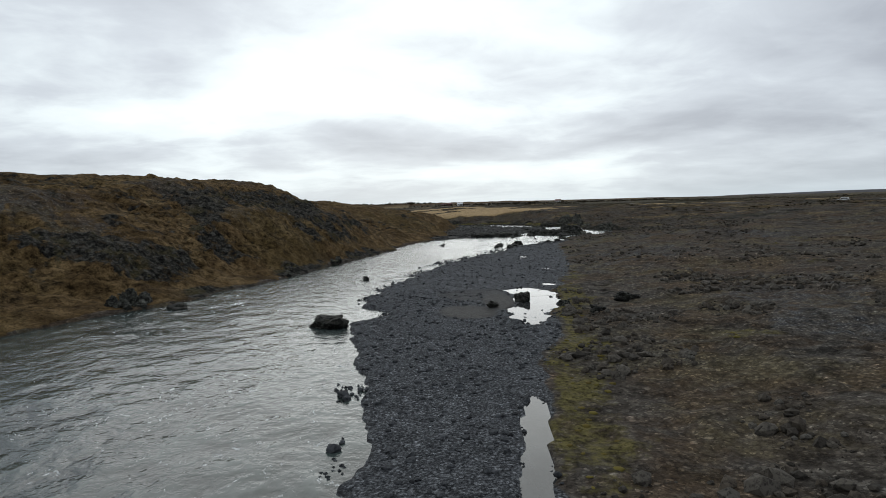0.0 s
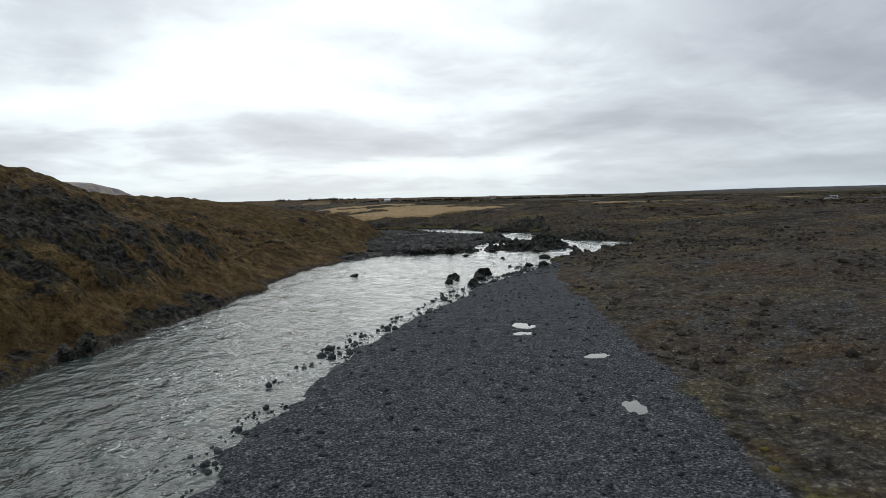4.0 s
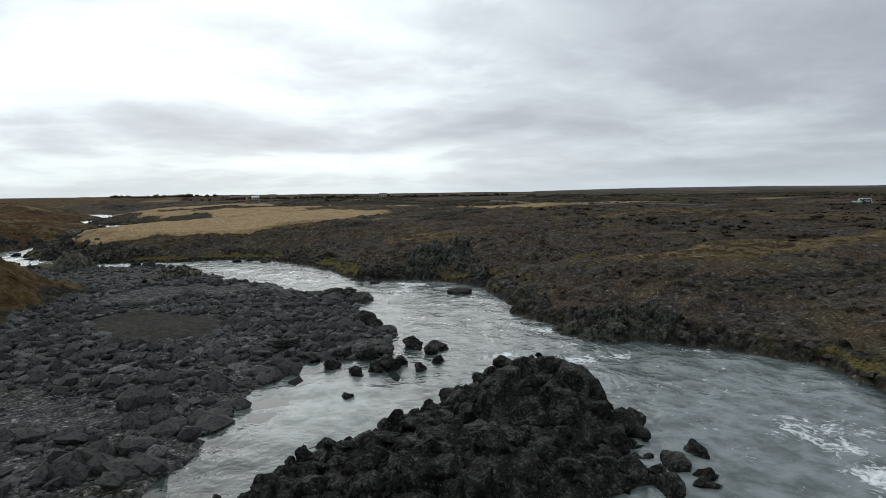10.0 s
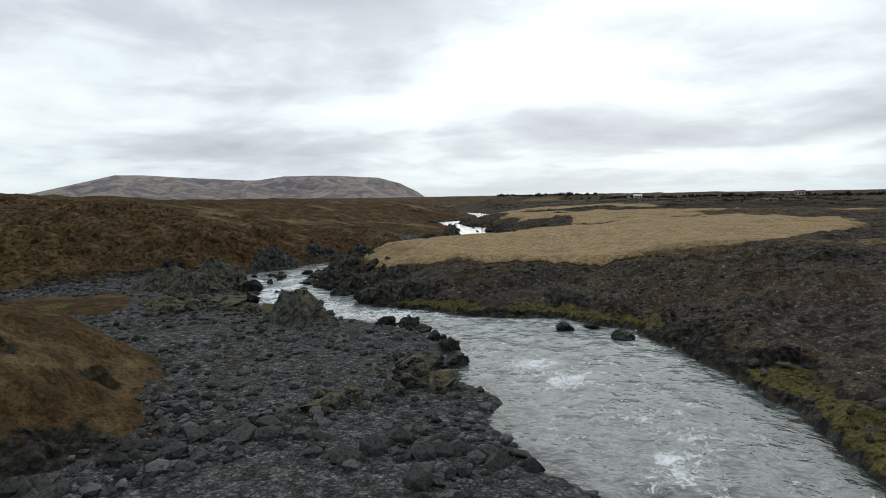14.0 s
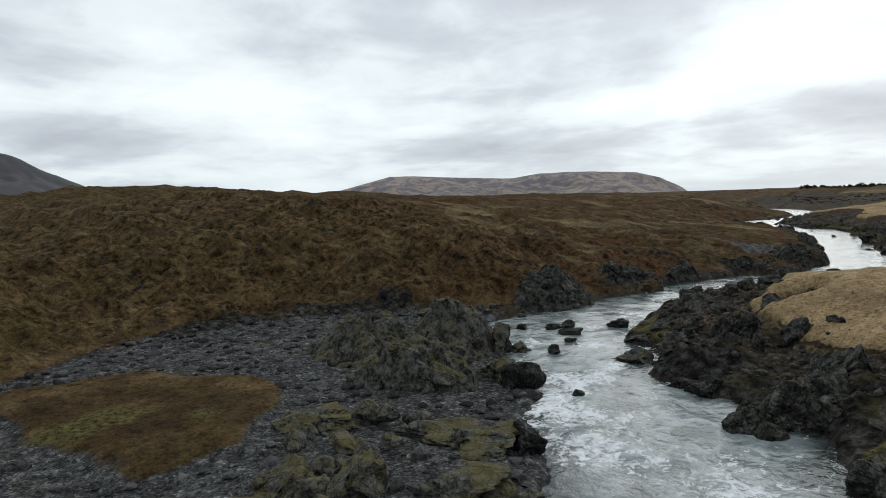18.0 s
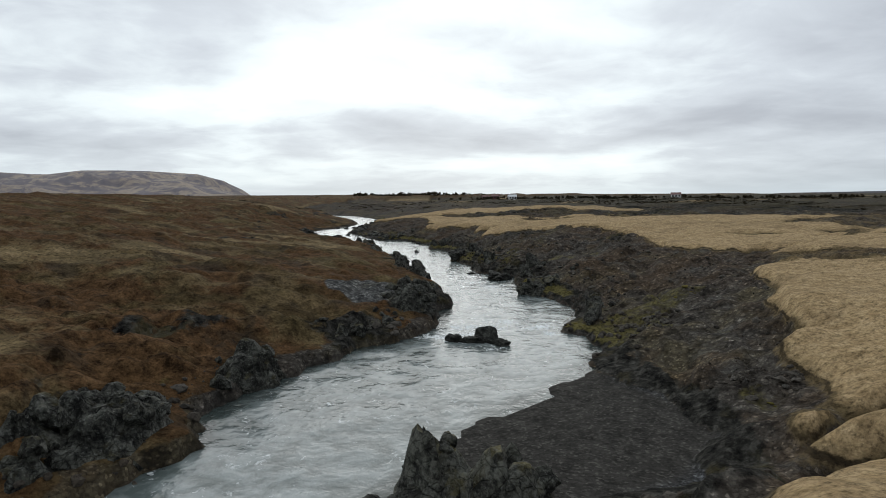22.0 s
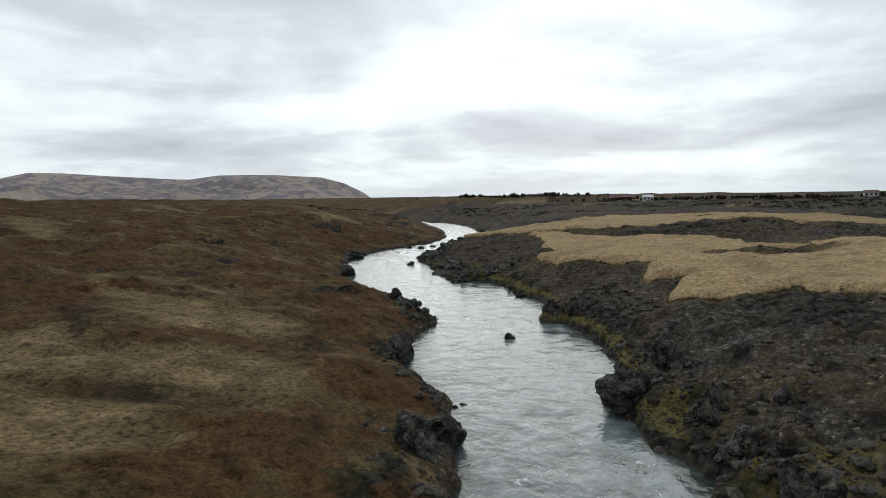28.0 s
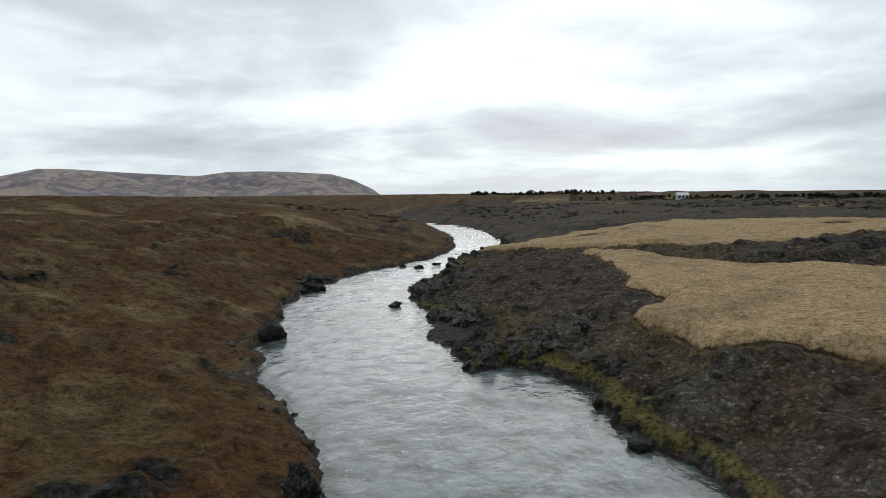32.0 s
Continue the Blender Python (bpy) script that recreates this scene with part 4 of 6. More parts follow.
for (px, py, rx, ry, turn), level in zip(POOLS, POOL_LEVELS):
    bm = bmesh.new()
    bmesh.ops.create_circle(bm, cap_ends=True, segments=32, radius=1.0)
    bm.transform(pose(px, py, level + 0.004 * (len(bpy.data.meshes) % 5), 0, 0, turn) @ Matrix.Diagonal((rx * 1.32, ry * 1.3, 1, 1)))
    me = bpy.data.meshes.new("puddle")
    bm.to_mesh(me)
    bm.free()
    me.materials.append(PUDDLE)
    tagged(new("puddle", me), "still rain puddle lying between dark gravel", "puddle", group="puddles", kind="structure")

# ---- rocks ----
def rock_mesh(name, seed, detail=3, cuts=11, rough=0.2, reach=0.62):
    """A weathered angular lava block about one metre across."""
    rng = random.Random(seed)
    bm = bmesh.new()
    bmesh.ops.create_icosphere(bm, subdivisions=detail, radius=reach)
    planes = []
    for _ in range(cuts):
        n = Vector((rng.gauss(0, 1), rng.gauss(0, 1), rng.gauss(0, 0.8))).normalized()
        planes.append((n, rng.uniform(0.30, 0.5)))
    off = Vector((seed * 3.1, seed * 1.7, seed * 0.9))
    for v in bm.verts:
        p = v.co.copy()
        for n, d in planes:
            over = p.dot(n) - d
            if over > 0:
                p -= n * over * 0.94
        if detail > 1:
            p *= 1 + rough * noise.fractal(p * 2.8 + off, 1.0, 2.0, 4) + 0.07 * noise.noise(p * 8 + off)
        else:
            p *= 1 + rough * noise.noise(p * 2.0 + off)
        v.co = p
    me = bpy.data.meshes.new(name)
    bm.to_mesh(me)
    bm.free()
    return me


def with_material(me, mat):
    me = me.copy()
    me.materials.clear()
    me.materials.append(mat)
    return me


SHAPES = [rock_mesh("block", k + 1, 4 if k < 6 else 3, 7 + k % 5, 0.34 if k < 6 else 0.26) for k in range(12)]
DRY = [with_material(me, ROCK) for me in SHAPES]
WET = [with_material(me, ROCK_WET) for me in SHAPES]
MOSSY = [with_material(me, ROCK_MOSSY) for me in SHAPES]


def heights(xs_, ys_):
    return survey(np.array(xs_, float), np.array(ys_, float))[0]


def place(ob, x, y, z, wide, deep, high, turn, tip=0.0, lean=0.0):
    ob.matrix_world = Matrix.Translation((x, y, z)) @ pose(0, 0, 0, tip, lean, turn) @ Matrix.Diagonal((wide, deep, high, 1))


def boulders(rows, label, group):
    """Rows of x, y, width, height: single boulders sunk a little into the river bed."""
    for n, (x, y, w, h) in enumerate(rows):
        rng = random.Random(int(x * 100 + y * 7))
        h = h * 0.78 if h > 0.5 else h
        ob = new("boulder", WET[(n + int(w * 10)) % 12])
        place(ob, x, y, max(-0.05, float(heights([x], [y])[0])) + 0.22 * h, w * 0.95, w * rng.uniform(0.7, 0.95), h * 1.25, rng.uniform(0, 360), rng.uniform(-12, 12), rng.uniform(-12, 12))
        tagged(ob, label, "boulder", group=group)


def crag_mesh(seed, detail=5):
    """A jointed lava mass about one metre across: clipped, cracked along cells and pitted."""
    rng = random.Random(seed)
    bm = bmesh.new()
    bmesh.ops.create_icosphere(bm, subdivisions=detail, radius=0.6)
    planes = [(Vector((rng.gauss(0, 1), rng.gauss(0, 1), rng.gauss(0, 0.9))).normalized(), rng.uniform(0.30, 0.52)) for _ in range(13)]
    off = Vector((seed * 2.3, seed * 5.1, seed * 1.1))
    for v in bm.verts:
        p = v.co.copy()
        for n, d in planes:
            over = p.dot(n) - d
            if over > 0:
                p -= n * over * 0.95
        grow = 1.0
        for scale, deep, jut in ((1.7, 0.08, 0.22), (4.6, 0.03, 0.07)):
            far, cells = noise.voronoi(p * scale + off)
            gap = min(1.0, (far[1] - far[0]) / 0.12)
            grow += jut * (noise.cell(cells[0] * 7.7) - 0.5) - deep * (1 - gap)
        grow += 0.05 * noise.fractal(p * 5 + off, 0.9, 2.0, 5)
        v.co = p * grow
    me = bpy.data.meshes.new("crag")
    bm.to_mesh(me)
    bm.free()
    return me


CRAGS = [crag_mesh(900 + k, 5 if k < 4 else 4) for k in range(8)]
CRAG_OF = {id(DRY): [with_material(me, ROCK) for me in CRAGS], id(WET): [with_material(me, ROCK_WET) for me in CRAGS], id(MOSSY): [with_material(me, ROCK_MOSSY) for me in CRAGS]}


def nearest_bank(x, y):
    best = None
    for line in (LEFT_BANK, RIGHT_BANK):
        for (ax_, ay_), (bx, by) in zip(line, line[1:]):
            ux, uy = bx - ax_, by - ay_
            k = min(1.0, max(0.0, ((x - ax_) * ux + (y - ay_) * uy) / (ux * ux + uy * uy)))
            qx, qy = ax_ + k * ux, ay_ + k * uy
            d = math.hypot(qx - x, qy - y)
            if best is None or d < best[0]:
                best = (d, qx, qy)
    return best


def outcrop(x, y, wide, deep, high, turn, count, seed, label, meshes=DRY, foot=None, grit=0.27):
    """A lava crag: jointed masses along its length, broken blocks round their feet."""
    rng = random.Random(seed)
    top = new("rock_outcrop")
    c, s = math.cos(radians(turn)), math.sin(radians(turn))
    masses = max(1, min(5, round(1.7 * wide / deep)))
    spots = []
    for n in range(masses):
        u = 0.0 if masses == 1 else (n / (masses - 1) - 0.5) * wide * 0.66 + rng.uniform(-0.05, 0.05) * wide
        v = rng.uniform(-0.10, 0.10) * deep
        px, py = x + u * c - v * s, y + u * s + v * c
        d, qx, qy = nearest_bank(px, py)
        if foot is None and 0.52 * deep < d < 5.0:
            k = 1 - 0.52 * deep / d
            px, py = px + (qx - px) * k, py + (qy - py) * k
        spots.append((px, py, abs(2 * u / wide), "crag"))
    for n in range(int(count * 0.65)):
        r, a = math.sqrt(rng.uniform(0.12, 1.25)), rng.uniform(0, 2 * math.pi)
        u, v = r * math.cos(a) * wide * 0.44, r * math.sin(a) * deep * 0.44
        spots.append((x + u * c - v * s, y + u * s + v * c, r, "block"))
    base = heights([p[0] for p in spots], [p[1] for p in spots])
    ground_level = max(float(base[0]), -0.1) if foot is None else foot
    top.matrix_world = Matrix.Translation((x, y, ground_level))
    small = min(wide, deep)
    for (px, py, r, kind), g in zip(spots, base):
        g = max(float(g), -0.15) if foot is None else foot
        if kind == "crag":
            ob = new("crag", CRAG_OF[id(meshes)][rng.randrange(4) + (0 if high > 1.55 or wide > 7 else 4)])
            tall = high * (1 - 0.45 * r) * rng.uniform(0.8, 1.15)
            if foot is None:
                sunk = max(0.0, g - 0.3) * 0.8
                g, tall = g - sunk, tall + 0.75 * sunk
            long = wide / masses * (0.9 if masses == 1 else 1.3) * rng.uniform(0.85, 1.1)
            size = (long, deep * rng.uniform(0.65, 0.85) * (1 - 0.25 * r), tall * 1.75)
            lift = 0.10 * tall
        else:
            ob = new("block", meshes[6 + rng.randrange(6)])
            k = max(0.2, small * grit * 0.8 * rng.uniform(0.35, 1.0) ** 1.6 * (1.25 - 0.4 * r))
            size = (k * rng.uniform(0.95, 1.5), k * rng.uniform(0.8, 1.2), k * rng.uniform(0.6, 1.05))
            lift = max(0.0, high * (0.75 - r)) + size[2] * 0.2
        ob.parent = top
        ob.matrix_parent_inverse = top.matrix_world.inverted()
        place(ob, px, py, g + lift, *size, turn + rng.uniform(-30, 30), rng.uniform(-10, 10), rng.uniform(-10, 10))
    return tagged(top, label, "rock outcrop", group="lava outcrops")


boulders([(-8.6, 45.2, 2.4, 1.25), (6.9, 53.2, 1.3, 1.15), (4.0, 50.1, 1.1, .55), (12.0, 47.4, 1.3, .5), (11.5, 46.0, .9, .4), (15.6, 51.8, 1.9, .8), (9.8, 49.4, .8, .5), (-24.6, 56.2, 2.2, .6), (-9.4, 73.4, 1.2, .7), (10.7, 121, 1.1, .7), (15.7, 126.8, 1.6, 1.3), (14.6, 123.3, 1.7, 1.0), (11.7, 125, 1.2, .8), (11.9, 122.8, .5, .35), (13, 118.3, 1.6, 1.0), (28.4, 143.3, 1.2, .5), (23.5, 135, 1.1, .45), (25.1, 133.8, 1.6, .9), (22, 144.6, .9, .3), (-0.2, 129.7, 1.2, .35), (17.5, 151.1, 1.1, .6), (28.3, 143.8, 1.5, .8), (26.7, 155.2, 1.0, .4)],
         "dark wet lava boulder standing in the grey river", "river boulders")
boulders([(30.2, 174.8, 1.3, .9), (31.1, 175.5, 1.0, .7), (31.8, 174.0, .8, .6), (29.3, 177.3, 1.4, .9), (28.0, 178.1, 1.2, .8), (26.3, 177.9, 1.0, .6), (33.2, 177.0, 1.0, .8), (33.1, 175.0, .7, .5), (29.3, 174.5, .9, .7), (28.2, 174.0, .8, .5), (27.1, 175.8, 1.1, .7), (24.9, 179.9, 1.5, .9), (9.5, 157.6, 2.2, 1.2), (11.6, 157.2, 2.6, 1.3), (15.8, 157.4, 2.4, 1.0), (17.6, 158.6, 1.4, .7), (13.6, 158.8, 1.8, .8), (19.6, 160.6, 2.4, .7), (8.2, 158.6, 1.5, .8), (12.4, 160.4, 1.6, .8), (16.4, 161.2, 1.5, .7), (6.4, 160.2, 1.4, .7), (30.8, 154.4, 2.8, .9), (22.7, 156.8, 1.4, .5), (31.4, 188.5, 1.6, 1.1), (28.2, 174.5, .8, .4), (27.2, 170.5, .8, .4), (30.9, 186.3, 2.0, 1.6), (32.6, 179, 1.1, .9), (33.8, 178, 1.5, .8), (42, 197.8, 2.0, .7), (23.9, 234.8, 1.4, .5), (35.3, 208, 1.0, .3), (11.6, 231.6, 1.2, .8), (24.3, 234.9, 2.0, .7), (20.1, 236.6, 1.4, .5), (22, 238, 1.3, .6), (13.6, 229, 1.6, 1.0), (7, 234.3, 1.5, .8), (12.2, 232, .6, .3)],
         "dark wet lava boulder standing in the grey river", "river boulders")
boulders([(-14.2, 247.3, 1.9, 2.0), (-9.8, 241, 1.3, 1.1), (-19.4, 260.6, 1.3, .5), (-16.6, 262.6, 1.2, .8), (-18.2, 259, 1.5, .7), (-19.9, 259.6, 1.2, .4), (-16.5, 254, .9, .6), (-17, 256.8, .9, .4), (-21.8, 258.4, .9, .4), (-6.9, 251.4, 1.6, .9), (-7.9, 251.9, 1.4, .6), (-11.5, 247.9, .9, .3), (-9.0, 296.7, 2.0, 1.2), (-10.0, 296.2, 1.3, .6), (-11.2, 296.5, 1.0, .5), (-8.2, 295.5, 1.0, .4), (-7.4, 326, 2.2, 1.1), (-6.6, 324.8, 2.2, 1.0), (-9.9, 329.9, .9, .25)],
         "dark wet lava boulder among white rapids", "river boulders")
boulders([(-18.6, 357.2, .8, .5), (-38.4, 401.5, 1.2, .4), (-34, 397.3, 1.0, .6), (-44.4, 428.8, 1.4, .6), (-43, 433, 1.2, .5), (-47, 430, 1.3, .7), (-40.9, 444.3, 2.2, 1.1), (-42.5, 440, 1.2, .7), (-41.5, 436.5, 1.3, .8), (-19.6, 375, 1.2, .35), (-11.6, 344.2, 2.6, 1.4), (-43.2, 388.2, 2.2, 1.7), (-49.6, 408, 2.4, 1.1), (-29.9, 367.2, 1.4, 1.3)],
         "dark wet lava boulder at the river edge", "river boulders")

CRAG = "dark craggy lava outcrop at the river bank"


def massif(outline, peaks, label, mat, seed, foot=None, cell=1.7, blocks=30, meshes=DRY):
    """A broad lava mass: an outline, peaks (x, y, height, reach), jointed into blocks, with loose ones on and round it."""
    rng = random.Random(seed)
    ox, oy = [p[0] for p in outline], [p[1] for p in outline]
    mx, my = np.meshgrid(np.arange(min(ox) - 1.2, max(ox) + 1.2, 0.17), np.arange(min(oy) - 1.2, max(oy) + 1.2, 0.17))
    edge = -area_distance(mx + 0.5 * grain(mx, my, 1.4, seed), my + 0.5 * grain(mx, my, 1.5, seed + 1), outline)
    floor_ = heights(mx.ravel(), my.ravel()).reshape(mx.shape) if foot is None else np.full(mx.shape, foot)
    crest = 0.28 + 0 * mx
    for px, py, h, reach in peaks:
        crest = np.maximum(crest, h * np.minimum(1.0, 1.35 * np.exp(-(np.hypot(mx - px, my - py) / reach) ** 2)))
    bx, by = mx + 0.25 * grain(mx, my, 0.9, seed + 2), my + 0.25 * grain(mx, my, 0.8, seed + 3)
    big, big_in = facets(bx, by, cell, seed + 10)
    small, small_in = facets(bx, by, cell * 0.38, seed + 20)
    rise = smooth(-0.35, 0.75, edge)
    lump = (0.42 + 0.34 * crest) * (big - 0.5) - 0.30 * (1 - big_in) + 0.26 * (small - 0.5) - 0.10 * (1 - small_in) + 0.07 * fractal(mx, my, 0.8, 3, seed + 4)
    z = np.maximum(floor_, -0.5) - 0.45 + (crest + 0.45) * rise + lump * smooth(0.0, 0.7, edge)
    co, quads = sheet(mx, my, z)
    keep = (edge.ravel() > -0.5)[quads].all(1)
    used = np.unique(quads[keep])
    back = np.full(len(co), -1)
    back[used] = np.arange(len(used))
    cx, cy = sum(ox) / len(ox), sum(oy) / len(oy)
    base = float(heights([cx], [cy])[0]) if foot is None else foot
    top = new("rock_outcrop")
    top.matrix_world = Matrix.Translation((cx, cy, base))
    me = grid_mesh("crag", co[used] - np.array([cx, cy, base], np.float32), back[quads[keep]], False)
    me.materials.append(mat)
    new("crag", me).parent = top
    for _ in range(blocks):
        k = rng.randrange(len(outline))
        f, g = rng.random(), rng.uniform(-0.12, 0.75)
        qx, qy = ox[k] * (1 - f) + ox[k - 1] * f, oy[k] * (1 - f) + oy[k - 1] * f
        qx, qy = qx + (cx - qx) * g, qy + (cy - qy) * g
        r, c = int((qy - my[0, 0]) / 0.17), int((qx - mx[0, 0]) / 0.17)
        r, c = min(max(r, 0), mx.shape[0] - 1), min(max(c, 0), mx.shape[1] - 1)
        size = 0.28 + 0.75 * rng.random() ** 2.2
        ob = new("block", meshes[6 + rng.randrange(6)])
        ob.parent = top
        ob.matrix_parent_inverse = top.matrix_world.inverted()
        place(ob, qx, qy, max(float(z[r, c]), float(floor_[r, c])) + 0.12 * size, size * rng.uniform(0.9, 1.4), size * rng.uniform(0.8, 1.1), size * rng.uniform(0.6, 0.95), rng.uniform(0, 360), rng.uniform(-12, 12), rng.uniform(-12, 12))
    return tagged(top, label, "rock outcrop", group="lava outcrops")


# the rock island in the bend
massif([(21.6, 161.2), (22.6, 157.8), (26.5, 158.4), (30.3, 158.9), (34, 158.0), (37.4, 158.2), (38.6, 162.5), (38.2, 168), (35.5, 171.5), (32.5, 169.5), (29, 166), (25, 164.5)],
       [(35.0, 165.6, 1.75, 3.6), (31.2, 162.8, 0.95, 5.0), (26, 161, 0.55, 5.0)], "low black lava island in the river bend", ROCK_WET, 501, foot=-0.1, blocks=260, meshes=WET)
# crags that front the lava field along the bend
massif([(42.0, 178.8), (42.5, 176.8), (45, 175.3), (48.5, 174.3), (50.4, 176), (48.8, 179.6), (45.6, 181.2), (43.2, 181)], [(45.8, 177.8, 1.0, 2.6), (48.6, 176.4, 0.7, 2.0)], "brown-grey lava crag at the edge of the lava field", ROCK, 700, blocks=30)
massif([(39.6, 210.6), (42, 209), (45.6, 207.8), (48, 208.8), (48.6, 213), (46, 217), (42.6, 217), (40, 214)], [(43.2, 212.2, 1.3, 2.4), (46.6, 211.6, 1.5, 2.2)], "brown-grey lava crag at the edge of the lava field", ROCK, 720, blocks=30)
# crags on both sides of the rapids
MOSSED = "lava crag with yellow-green moss and grey lichen"
massif([(-28.2, 243.8), (-24, 243.4), (-20.4, 246.6), (-18.4, 249.5), (-19.6, 253.4), (-24, 254.6), (-28, 250.8)], [(-21.6, 250.8, 2.4, 2.4), (-25.4, 247.6, 1.9, 2.6)], MOSSED, ROCK_MOSSY, 520, blocks=40, meshes=MOSSY)
massif([(-21.4, 241.2), (-16.8, 242.2), (-15.0, 245.0), (-16.4, 247.4), (-19.4, 246.4), (-22.4, 244.6)], [(-18.8, 244.2, 1.5, 3.0)], MOSSED, ROCK_MOSSY, 540, blocks=26, meshes=MOSSY)
massif([(-15.4, 299.4), (-13.2, 300.4), (-12.6, 304), (-13.2, 307.6), (-15.4, 308.4), (-16.9, 304.6)], [(-14.0, 302.6, 1.1, 2.2), (-14.4, 306, 0.8, 2.0)], CRAG, ROCK, 560, blocks=34)
massif([(-4.4, 235.2), (-2.2, 232.4), (0.8, 231.6), (2.6, 233.2), (2.2, 235.6), (-0.6, 236.8), (-3.2, 237)], [(-0.8, 234.2, 2.2, 2.2)], MOSSED, ROCK_MOSSY, 680, blocks=20, meshes=MOSSY)
massif([(-24.6, 262.4), (-22.8, 265), (-21.8, 268.2), (-22.8, 271), (-25.6, 272.2), (-27.6, 268.6), (-27.2, 264)], [(-23.8, 267, 0.45, 2.6), (-23.6, 270, 0.45, 2.0)], CRAG, ROCK, 580, blocks=30)
massif([(-23.8, 274), (-22, 275.6), (-21, 280.2), (-22.4, 282.2), (-24.8, 280.4), (-25.2, 276)], [(-22.6, 278.4, 0.8, 2.2)], CRAG, ROCK, 600, blocks=20)
massif([(-21.6, 284.6), (-19.8, 286.4), (-19.6, 288.6), (-21.2, 289.8), (-22.8, 287)], [(-20.8, 287.2, 1.0, 1.5)], CRAG, ROCK, 620, blocks=12)
massif([(-12.9, 276.2), (-11.2, 274.7), (-8.2, 274.4), (-7.5, 276), (-9.6, 277.8), (-12, 278.2)], [(-11.4, 276.4, 1.6, 1.1), (-9.1, 275.9, 1.7, 1.1)], "twin-peaked dark lava rock beside a small beach", ROCK_MOSSY, 640, foot=0.1, cell=2.2, blocks=8)
massif([(-15.3, 268.4), (-13.8, 268.2), (-13.0, 270.8), (-13.8, 272.2), (-15.2, 271.4)], [(-14.3, 270.2, 1.7, 1.1)], CRAG, ROCK, 660, foot=0.1, blocks=12)
outcrop(43.4, 208.6, 7.5, 5.0, 2.9, -15, 26, 313, CRAG, foot=0.1)
n = 0
# x, y, width, depth, height, turn, blocks
for x, y, w, d, h, turn, count in [(-30.4, 57.2, 4.5, 2.2, 1.6, 60, 6), (-28.3, 55.6, 2.0, 1.5, .8, 60, 4), (-19.8, 79.6, 3.5, 2, .9, 70, 5), (-16.4, 94.4, 3.6, 1.8, 1.2, 75, 5), (33.2, 141.2, 4.2, 2.6, 1.3, 30, 8), (11.6, 158.4, 5, 2.6, 1.5, 0, 9), (15.4, 158.6, 4, 2.4, 1.2, 10, 8), (19, 158.9, 3.8, 2.2, .9, 15, 7), (46, 156.6, 4, 3, 1.5, 40, 8), (41.5, 152.6, 3.5, 2.4, 1.0, 50, 6),
                                   (30.6, 199.4, 7.5, 3.0, 1.0, -20, 12), (42.5, 211, 7, 3, 1.7, -10, 14), (37, 211.5, 6, 2.4, 1.4, 0, 10), (47, 204, 4, 4, 1.8, 50, 8), (46.5, 196, 4, 3, 1.2, 80, 7), (46, 187, 4, 3, 1.0, 80, 7), (13.4, 225.0, 5.0, 3.6, 0.9, 40, 14), (9.2, 235.4, 4.5, 2.2, .9, -40, 7)]:
    n += 1
    outcrop(x, y, w, d, h, turn, count, 100 + n, CRAG)
for x, y, w, d, h, turn, count in [(-19.2, 252.0, 3.6, 2.4, 1.5, 50, 8), (-16.4, 246.8, 3.4, 2.2, 1.2, 10, 8), (-14.6, 238.2, 8, 5.5, 1.1, 20, 40), (-11.6, 234.6, 7, 4.5, .9, 40, 34), (-6.5, 236.5, 5, 4, 1.0, 0, 26), (14.0, 221.2, 6, 3.8, 1.1, -50, 30), (12.4, 217.4, 4.5, 3.2, .8, 50, 22)]:
    n += 1
    outcrop(x, y, w, d, h, turn, count, 100 + n, "lava crag with yellow-green moss and grey lichen", MOSSY)
for x, y, w, d, h, turn, count in [(-17.6, 296.8, 6, 2.4, .9, 45, 10), (-14.2, 312, 6, 2.8, 1.3, 80, 10), (-15.6, 320.6, 5, 2.8, 1.5, 70, 9), (-17.6, 328, 6.5, 3.0, 1.5, 78, 12), (-19.6, 337.6, 6, 2.8, 1.4, 72, 11), (-24.6, 350.4, 4.5, 2.4, 1.4, 70, 8), (-26.8, 361.8, 6, 3, 1.5, 80, 10), (-51.5, 411, 6, 3, 1.3, 85, 8)]:
    n += 1
    outcrop(x, y, w, d, h, turn, count, 100 + n, CRAG)
for x, y, w, d, h, turn, count in [(4, 244.4, 9, 3.6, 1.8, -5, 14), (-3.2, 249.6, 6, 3.6, 1.7, 60, 12), (-9.6, 255.2, 6.5, 3.2, 1.1, 10, 12), (-12.4, 260.4, 4.4, 3.4, 1.2, 40, 10), (-8.6, 259.6, 6, 4.5, 1.3, 30, 14), (-12.2, 268.2, 4, 3, 1.0, 60, 12), (-9.4, 266.2, 6, 5, 1.3, 40, 14), (-12.2, 273.8, 4, 2.2, .7, 30, 8),
                                   (-0.9, 301.4, 4.4, 3, 1.5, 80, 8), (-2.6, 315.6, 6.4, 3.4, 1.4, 30, 12), (-3.4, 321.4, 4.5, 3, 1.3, 80, 8), (-6.6, 333.6, 5.5, 3.2, 1.4, 70, 11), (-7.4, 340.4, 5, 3.4, 1.6, 70, 10), (-9.3, 348.4, 5, 2.6, 1.3, 50, 9)]:
    n += 1
    outcrop(x, y, w, d, h, turn, count, 100 + n, CRAG)
